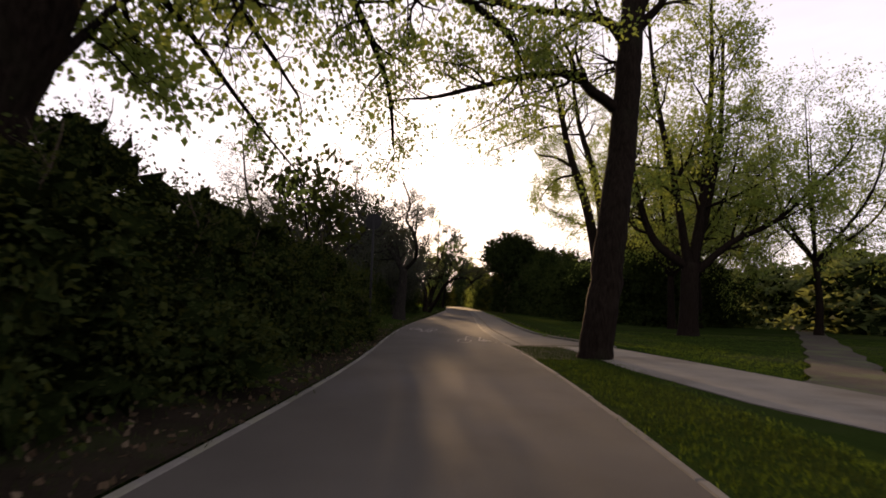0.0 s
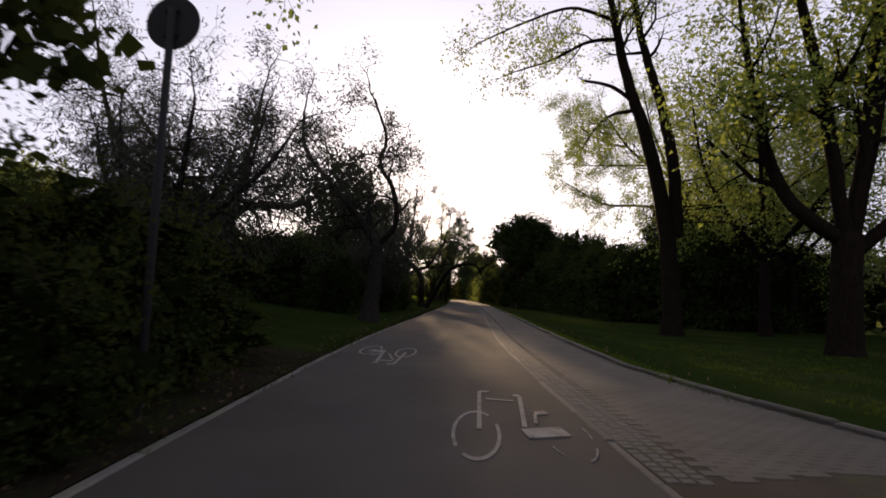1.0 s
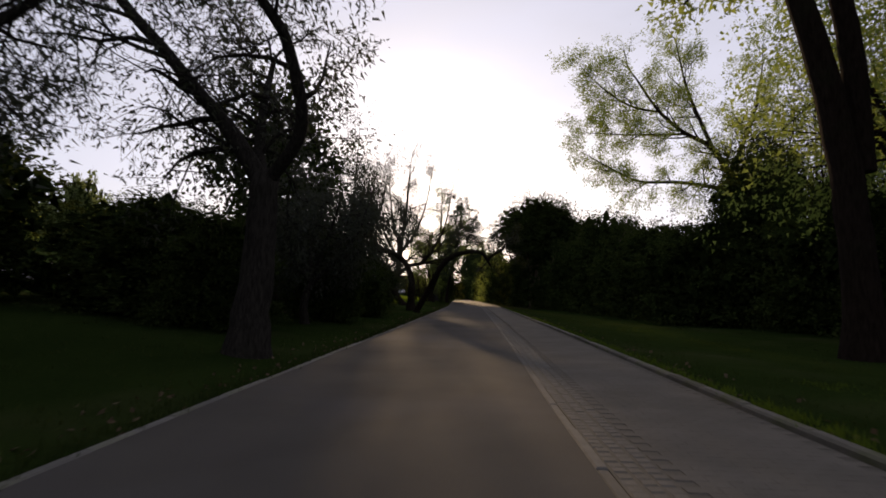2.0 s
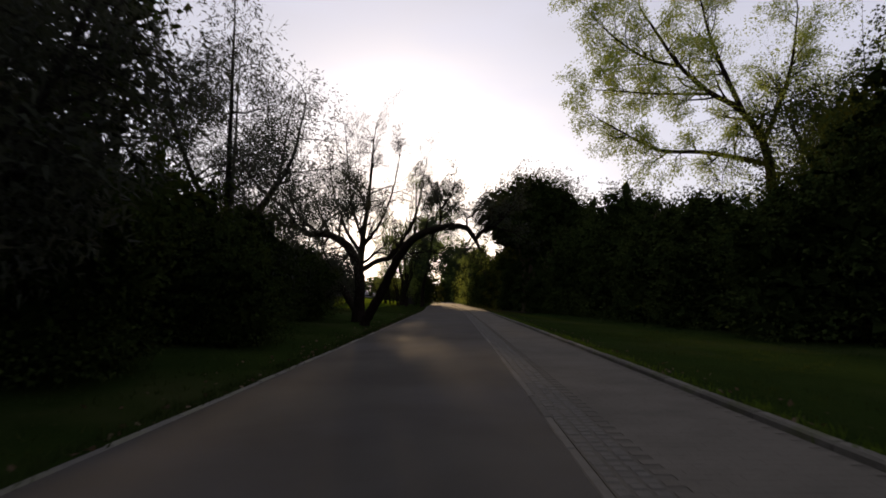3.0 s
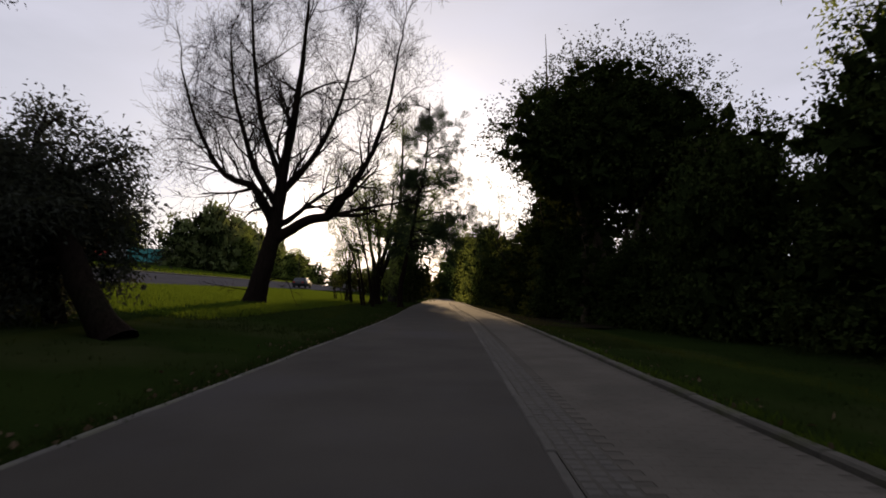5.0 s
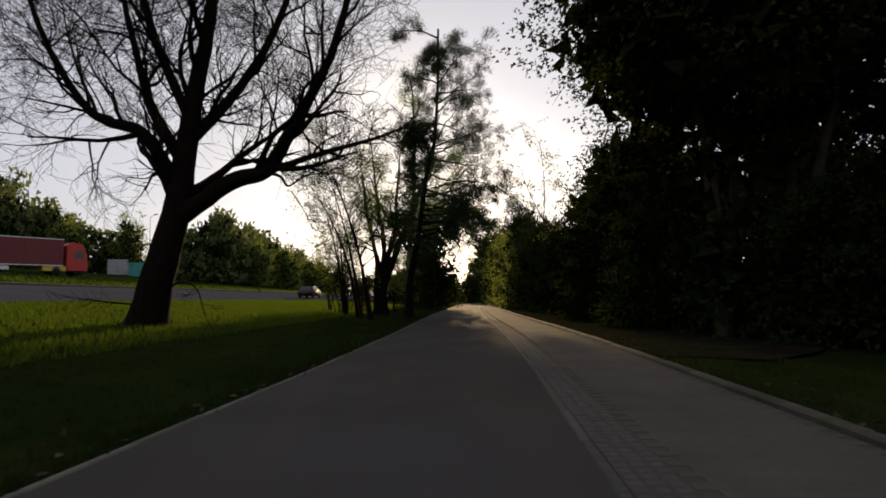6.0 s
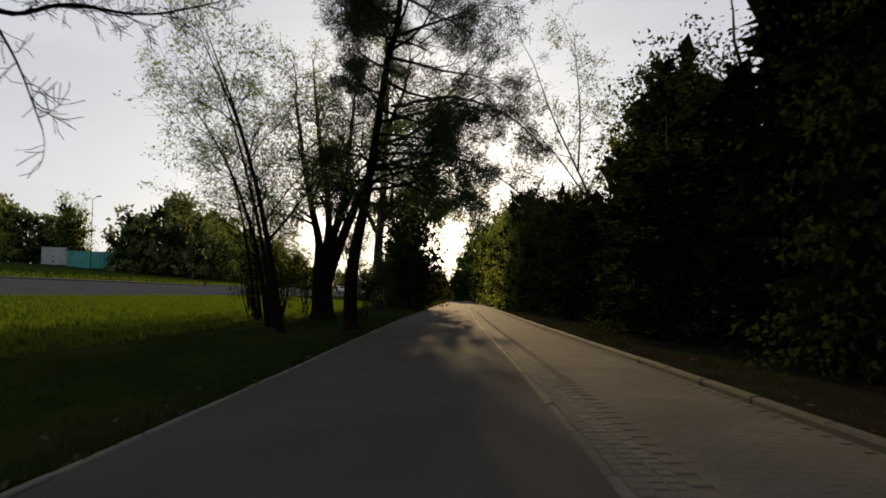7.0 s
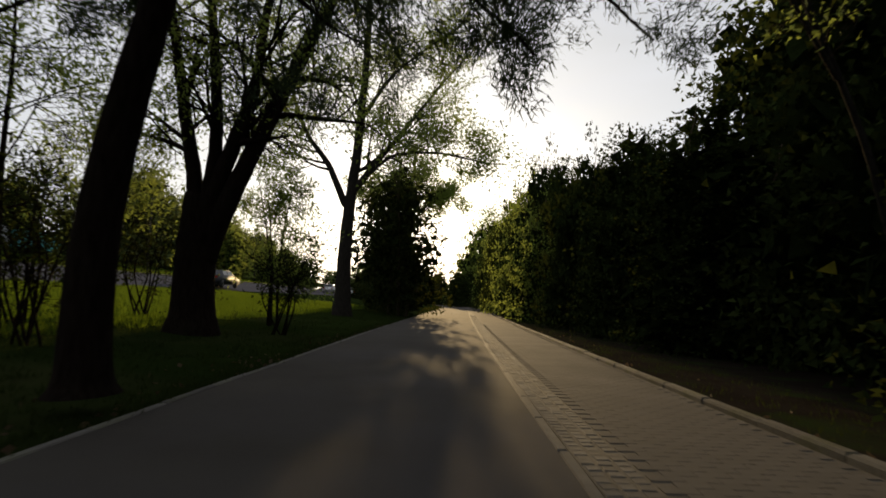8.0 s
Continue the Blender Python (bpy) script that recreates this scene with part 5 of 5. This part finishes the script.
def cycle_symbol(name, at, turn, label, faded):
    top = thing(name, label, "road marking", (at[0], at[1], 0.002))
    top.rotation_euler = (0, 0, turn)
    if faded:
        strokes = ring(0.005, 0.42, 0.207, 0.8, 0.03, ((22, 50), (212, 235))) + ring(0.76, 0.45, 0.2, 0.75, 0.012, ((20, 205), (226, 282), (325, 352)))
        lines = [(0.042, 2.29, 0.031, 0.5, 0.042), (0.05, 2.29, 0.165, 2.32, 0.04), (0.114, 1.86, 0.409, 1.80, 0.035), (0.43, 2.12, 0.5, 2.14, 0.05),
                 (0.5, 2.1, 0.43, 0.63, 0.045), (0.41, 0.42, 0.77, 0.56, 0.14), (0.545, 0.8, 0.58, 1.2, 0.03), (0.58, 1.22, 0.7, 1.28, 0.06)]
    else:
        strokes = ring(0.0, 0.0, 0.2, 0.82, 0.035) + ring(0.72, -0.25, 0.2, 0.82, 0.035, ((130, 150), (250, 262)))
        lines = [(0.0, 0.05, 0.03, 1.75, 0.045), (0.02, 1.8, 0.13, 1.85, 0.06), (0.1, 1.42, 0.36, 1.36, 0.04), (0.34, 1.62, 0.44, -0.05, 0.05),
                 (0.3, 1.68, 0.4, 1.72, 0.06), (0.42, 0.02, 0.7, -0.08, 0.16), (0.46, 0.35, 0.56, 0.75, 0.035), (0.1, 1.3, 0.3, 0.3, 0.03)]
    for i, line in enumerate(lines):
        strokes += bar(*line)
    for i, bm in enumerate(strokes):
        bmesh.ops.remove_doubles(bm, verts=bm.verts[:], dist=0.0005)
        r = bmesh.ops.extrude_face_region(bm, geom=bm.faces[:])
        bmesh.ops.translate(bm, verts=[v for v in r["geom"] if isinstance(v, bmesh.types.BMVert)], vec=(0, 0, 0.003 + 0.0004 * i))
        part("stroke", bm, PAINT, top)
    return top


cycle_symbol("cycle_symbol", (0.13, 6.65), 0.0, "worn white cycle symbol painted on the asphalt", True)
cycle_symbol("cycle_symbol", (-1.22, 12.86), radians(182), "worn white cycle symbol facing the other way on asphalt", False)


# ---- round sign on its post ----
def round_sign(x, y):
    top = thing("traffic_sign", "round traffic sign on a grey post seen from behind", "traffic sign", (x, y, land(x, y) - 0.02))
    bm = bmesh.new()
    rod(bm, (0.05, 0, -0.2), (0.06, 0, 3.53), 0.034, 0.034, 16)
    part("post", bm, STEEL, top, "grey steel post", True)
    bm = bmesh.new()
    rod(bm, (0.055, 0.045, 3.42), (0.055, 0.053, 3.42), 0.235, 0.235, 40)
    rod(bm, (0.055, 0.03, 3.42), (0.055, 0.046, 3.42), 0.24, 0.24, 40)
    disc = part("plate", bm, SIGN_BACK, top, "dark round sign plate")
    bm = bmesh.new()
    box(bm, -0.01, 0.12, 0.0, 0.035, 3.51, 3.54)
    part("clamp", bm, STEEL, top)
    bm = bmesh.new()
    box(bm, -0.01, 0.12, 0.0, 0.035, 3.29, 3.32)
    part("clamp", bm, STEEL, top)
    return top


SIGN_BACK = plain("sign_back_grey", (0.02, 0.02, 0.022), 0.95, 0.0)
round_sign(-2.67, 6.75)


# ---- things on the slope across the street ----
RED = plain("truck_red_paint", (0.5, 0.035, 0.025), 0.45)
MAROON = plain("trailer_red_tarpaulin", (0.16, 0.02, 0.022), 0.6)
WHITE = plain("white_paint", (0.7, 0.7, 0.68), 0.5)
YELLOW = plain("yellow_panel", (0.6, 0.45, 0.06), 0.5)
TEAL = plain("teal_container_paint", (0.03, 0.3, 0.28), 0.5)
GREY = plain("grey_container_paint", (0.35, 0.37, 0.38), 0.5)
RUBBER = plain("tyre_rubber", (0.02, 0.02, 0.02), 0.85)
GLASS = plain("dark_window_glass", (0.03, 0.035, 0.04), 0.08, 0.0, 0.0)
CAR_DARK = plain("dark_car_paint", (0.02, 0.022, 0.026), 0.6)
CAR_SILVER = plain("silver_car_paint", (0.5, 0.5, 0.5), 0.3, 0.4)
LAMP_RED = plain("red_lamp_lens", (0.35, 0.01, 0.01), 0.25)


def wheel(parent, x, y, r, w):
    bm = bmesh.new()
    rod(bm, (x, y - w / 2, r), (x, y + w / 2, r), r, r, 24)
    bmesh.ops.bevel(bm, geom=[e for e in bm.edges if e.calc_face_angle(0) > 1.0], offset=r * 0.12, segments=2, affect="EDGES")
    tyre = part("wheel", bm, RUBBER, parent, "black rubber wheel", True)
    bm = bmesh.new()
    rod(bm, (x, y - w / 2 - 0.01, r), (x, y + w / 2 + 0.01, r), r * 0.55, r * 0.5, 16)
    part("rim", bm, STEEL, tyre, "", True)


def lorry(x, y, z, turn):
    """Articulated lorry along its own x axis, cab ahead."""
    top = thing("lorry", "red articulated lorry with a dark red trailer", "lorry", (x, y, z))
    top.rotation_euler = (0, 0, turn)
    bm = bmesh.new()
    box(bm, -13.6, 0.0, -1.25, 1.25, 1.05, 4.0, bevel=0.05)
    trailer = part("trailer", bm, MAROON, top, "dark red tarpaulin trailer")
    for zz in (1.02, 3.93):
        bm = bmesh.new()
        box(bm, -13.62, 0.02, -1.28, 1.28, zz, zz + 0.1)
        part("rail", bm, WHITE, trailer, "white edge rail")
    for k in range(9):
        bm = bmesh.new()
        box(bm, -13.2 + k * 1.6, -13.12 + k * 1.6, -1.275, 1.275, 1.1, 3.95)
        part("strap", bm, MAROON, trailer)
    bm = bmesh.new()
    prof = [(0.35, 0.5), (0.35, 3.35), (0.8, 3.75), (1.9, 3.6), (2.35, 2.4), (2.45, 1.2), (2.45, 0.5)]
    a = [bm.verts.new((px, -1.22, pz)) for px, pz in prof]
    b = [bm.verts.new((px, 1.22, pz)) for px, pz in prof]
    bm.faces.new(a)
    bm.faces.new(b[::-1])
    for i in range(len(prof)):
        j = (i + 1) % len(prof)
        bm.faces.new((a[j], a[i], b[i], b[j]))
    bmesh.ops.recalc_face_normals(bm, faces=bm.faces[:])
    bmesh.ops.bevel(bm, geom=bm.edges[:], offset=0.06, segments=2, affect="EDGES")
    cab = part("cab", bm, RED, top, "bright red cab")
    for side in (-1, 1):
        bm = bmesh.new()
        box(bm, 1.15, 2.0, side * 1.225 - 0.01, side * 1.225 + 0.01, 1.9, 2.75)
        part("window", bm, GLASS, cab)
    bm = bmesh.new()
    box(bm, 2.2, 2.44, -1.1, 1.1, 2.0, 2.35)
    part("windscreen", bm, GLASS, cab)
    bm = bmesh.new()
    box(bm, -1.9, 0.3, -1.2, 1.2, 0.45, 1.0, bevel=0.03)
    part("side_panel", bm, YELLOW, top, "yellow side panel")
    bm = bmesh.new()
    box(bm, -8.5, -4.8, -1.2, 1.2, 0.5, 0.95, bevel=0.03)
    part("side_panel", bm, WHITE, top, "white side skirt")
    for wx in (-11.6, -10.3, -9.0, -0.6, 1.6):
        for side in (-1, 1):
            wheel(top, wx, side * 1.05, 0.5, 0.3)
    return top


def container(name, x, y, z, turn, mat, label, length=6.0):
    top = thing("container", label, "container", (x, y, z), "containers by the tree line")
    top.rotation_euler = (0, 0, turn)
    bm = bmesh.new()
    n = int(length / 0.14)
    verts = []
    for sy in (-1.2, 1.2):
        for k in range(n + 1):
            xx = -length / 2 + 0.08 + k * (length - 0.16) / n
            off = 0.035 if (k // 2) % 2 else 0.0
            verts.append((xx, sy - math.copysign(off, sy)))
    for row_start in (0, n + 1):
        lo = [bm.verts.new((vx, vy, 0.12)) for vx, vy in verts[row_start:row_start + n + 1]]
        hi = [bm.verts.new((vx, vy, 2.5)) for vx, vy in verts[row_start:row_start + n + 1]]
        for k in range(n):
            bm.faces.new((lo[k], lo[k + 1], hi[k + 1], hi[k]))
    box(bm, -length / 2 + 0.05, length / 2 - 0.05, -1.1, 1.1, 0.1, 2.5)
    part("wall", bm, mat, top)
    for zz in (0.0, 2.48):
        bm = bmesh.new()
        box(bm, -length / 2, length / 2, -1.22, 1.22, zz, zz + 0.12)
        part("frame", bm, mat, top)
    for sx in (-1, 1):
        for sy in (-1, 1):
            bm = bmesh.new()
            box(bm, sx * (length / 2 - 0.05) - 0.06, sx * (length / 2 - 0.05) + 0.06, sy * 1.17 - 0.06, sy * 1.17 + 0.06, 0.0, 2.6)
            part("corner_post", bm, mat, top)
    return top


def car(x, y, turn, paint, label):
    top = thing("car", label, "car", (x, y, land(x, y) + 0.09))
    top.rotation_euler = (0, 0, turn)
    bm = bmesh.new()
    prof = [(-2.05, 0.3), (-2.1, 0.85), (-1.95, 1.0), (-1.7, 1.02), (-1.35, 1.42), (0.25, 1.46), (0.95, 1.02), (1.85, 0.86), (2.05, 0.6), (2.05, 0.3)]
    rows = []
    for side, inset in ((-0.86, 0), (0.86, 0)):
        rows.append([bm.verts.new((px, side * (0.82 if pz > 1.1 else 1.0), pz)) for px, pz in prof])
    bm.faces.new(rows[0])
    bm.faces.new(rows[1][::-1])
    for i in range(len(prof)):
        j = (i + 1) % len(prof)
        bm.faces.new((rows[0][j], rows[0][i], rows[1][i], rows[1][j]))
    bmesh.ops.recalc_face_normals(bm, faces=bm.faces[:])
    bmesh.ops.bevel(bm, geom=bm.edges[:], offset=0.07, segments=2, affect="EDGES")
    body = part("body", bm, paint, top, "", True)
    for side in (-1, 1):
        for x0, x1 in ((-1.2, -0.45), (-0.35, 0.45)):
            bm = bmesh.new()
            v = [bm.verts.new((a, side * b, c)) for a, b, c in ((x0, 0.872, 1.03), (x1 + 0.12, 0.872, 1.03), (x1 - 0.1, 0.75, 1.36), (x0 + 0.05, 0.75, 1.36))]
            bm.faces.new(v if side < 0 else v[::-1])
            part("window", bm, GLASS, body)
        bm = bmesh.new()
        box(bm, -2.12, -2.0, side * 0.62 - 0.14, side * 0.62 + 0.14, 0.72, 0.9, bevel=0.02)
        part("tail_lamp", bm, LAMP_RED, body, "red tail lamp")
        for wx in (-1.3, 1.3):
            wheel(top, wx, side * 0.78, 0.32, 0.2)
    bm = bmesh.new()
    v = [bm.verts.new(q) for q in ((-1.745, -0.66, 1.06), (-1.745, 0.66, 1.06), (-1.46, 0.58, 1.38), (-1.46, -0.58, 1.38))]
    bm.faces.new(v)
    part("rear_window", bm, GLASS, body)
    return top


def street_lamp(x, y, height):
    top = thing("street_lamp", "slim grey street lamp with a short arm", "street lamp", (x, y, land(x, y) - 0.05), "street lamps")
    bm = bmesh.new()
    rod(bm, (0, 0, -0.2), (0, 0, height), 0.065, 0.035, 12)
    part("post", bm, STEEL, top, "", True)
    bm = bmesh.new()
    rod(bm, (0, 0, height - 0.05), (1.1, -0.3, height + 0.35), 0.04, 0.035, 8)
    part("arm", bm, STEEL, top, "", True)
    bm = bmesh.new()
    box(bm, 0.95, 1.65, -0.5, -0.22, height + 0.28, height + 0.42, bevel=0.04)
    part("lamp_head", bm, STEEL, top)
    return top


lorry(-48.9, 114.2, land(-48.9, 114.2) - 0.02, radians(60))
container("container", -61.2, 147.6, land(-61.2, 147.6) - 0.05, radians(40), TEAL, "teal corrugated steel container in front of trees")
container("container", -64.7, 144.7, land(-64.7, 144.7) - 0.05, radians(40), GREY, "pale grey corrugated steel container in front of trees", 3.0)
car(-22.9, 122.6, radians(92), CAR_DARK, "small dark hatchback on the street")
car(-25.5, 164.0, radians(95), CAR_SILVER, "silver car on the far part of the street")
car(-23.5, 171.0, radians(95), CAR_SILVER, "silver car on the far part of the street")
street_lamp(-29.6, 123.2, 7.4)
street_lamp(-59.0, 144.8, 10.6)
street_lamp(-32.0, 150.0, 8.2)

# raised kerb on the far side of the street
kv, kf = [], []
for y in street_y:
    for lat, dz in ((-26.55, 0.06), (-26.55, 0.2), (-26.8, 0.2), (-26.8, -0.1)):
        kv.append((mid(y) + lat, y, float(np.interp(lat, LAND_LAT, LAND_Z)) + dz))
for j in range(len(street_y) - 1):
    for i in range(3):
        a = j * 4 + i
        kf.append((a, a + 1, a + 5, a + 4))
tagged(part("street_kerb", (kv, kf), EDGING), "pale concrete kerb of the street", "kerb", "", "structure")


# ---- grass, litter and weeds ----
def lat_points(rs, n, y0, y1, lat0, lat1, bias=1.0):
    y = rs.uniform(y0, y1, n)
    lat = lat0 + (lat1 - lat0) * rs.rand(n) ** bias
    x = np.interp(y, LINE_Y, LINE_X) + lat
    z = np.interp(lat, LAND_LAT, LAND_Z)
    return np.stack([x, y, z - 0.01], 1)


def grass(name, seed, n, y0, y1, lat0, lat1, size, bias=1.0, label="", mat=None):
    rs = np.random.RandomState(seed)
    p = lat_points(rs, n // 5, y0, y1, lat0, lat1, bias)
    p = np.repeat(p, 5, 0) + rs.normal(0, 0.05, (n // 5 * 5, 3)) * np.array([1, 1, 0.0])
    top = leaf_mesh(name, p, np.tile([0, 0, 1.0], (len(p), 1)), size, mat or GRASS, None, seed + 1, 0.16, 0.0, corners=3, scatter=0.35)
    return tagged(top, label, "grass", "", "stuff")


# dark thicket-leaf colour here paints in the shade of the bushes
grass("weeds", 201, 26000, -10, 62, -1.78, -9.0, 0.075, 1.9, "short sparse weeds beside the cycle path, coloured dark for shade", LEAF_DARK)
# shade-coloured blades near the path, the bright grass where sun falls
grass("grass", 202, 80000, 60, 118, -1.78, -7.0, 0.075, 1.2, "short lawn grass beside the cycle path, coloured dark for shade", GRASS_SHADED)
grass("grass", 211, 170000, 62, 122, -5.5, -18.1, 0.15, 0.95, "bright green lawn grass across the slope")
grass("grass", 203, 70000, 9, 62, 3.66, 12.0, 0.06, 1.3, "short lawn grass between kerb and thicket", GRASS_SHADED)
grass("weeds", 204, 12000, 60, 71, 3.66, 6.0, 0.075, 1.3, "rough dark weeds along the kerb", LEAF_DARK)
grass("weeds", 207, 9000, 70, 112, 3.7, 5.6, 0.09, 1.2, "sparse dark weeds under the thicket", LEAF_DARK)
grass("grass", 205, 60000, -9, 22, 5.6, 22.0, 0.06, 1.2, "short lawn grass round the trees")
grass("grass", 208, 7000, 10, 62, 3.6, 3.9, 0.1, 1.0, "long grass hanging over the kerb")
grass("grass", 209, 14000, 8, 110, -1.72, -2.0, 0.08, 1.0, "ragged grass creeping over the edging stones", GRASS_SHADED)
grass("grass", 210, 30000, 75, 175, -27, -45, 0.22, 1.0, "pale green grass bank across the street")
grass("grass", 206, 36000, -10, 5.6, 1.78, 3.1, 0.045, 1.0, "thin grass round the tree's foot", GRASS_SHADED)
grass("grass", 213, 9000, -10, 2.6, 1.78, 3.3, 0.045, 1.0, "brighter green blades among the thin grass")

rs = np.random.RandomState(77)
p = np.concatenate([lat_points(rs, 2600, -11, 10, -1.76, -3.4, 1.2), lat_points(rs, 900, 10, 100, -1.76, -2.6, 2.0), lat_points(rs, 900, 10, 100, 3.66, 4.6, 2.0)])
litter = leaf_mesh("leaf_litter", p + np.array([0, 0, 0.02]), np.tile([0, 0, 0.0], (len(p), 1)), 0.07, LITTER, None, 78, 0.7, 0.0, scatter=1.0)
tagged(litter, "dry fallen leaves scattered along the path's edges", "fallen leaves", "", "stuff")
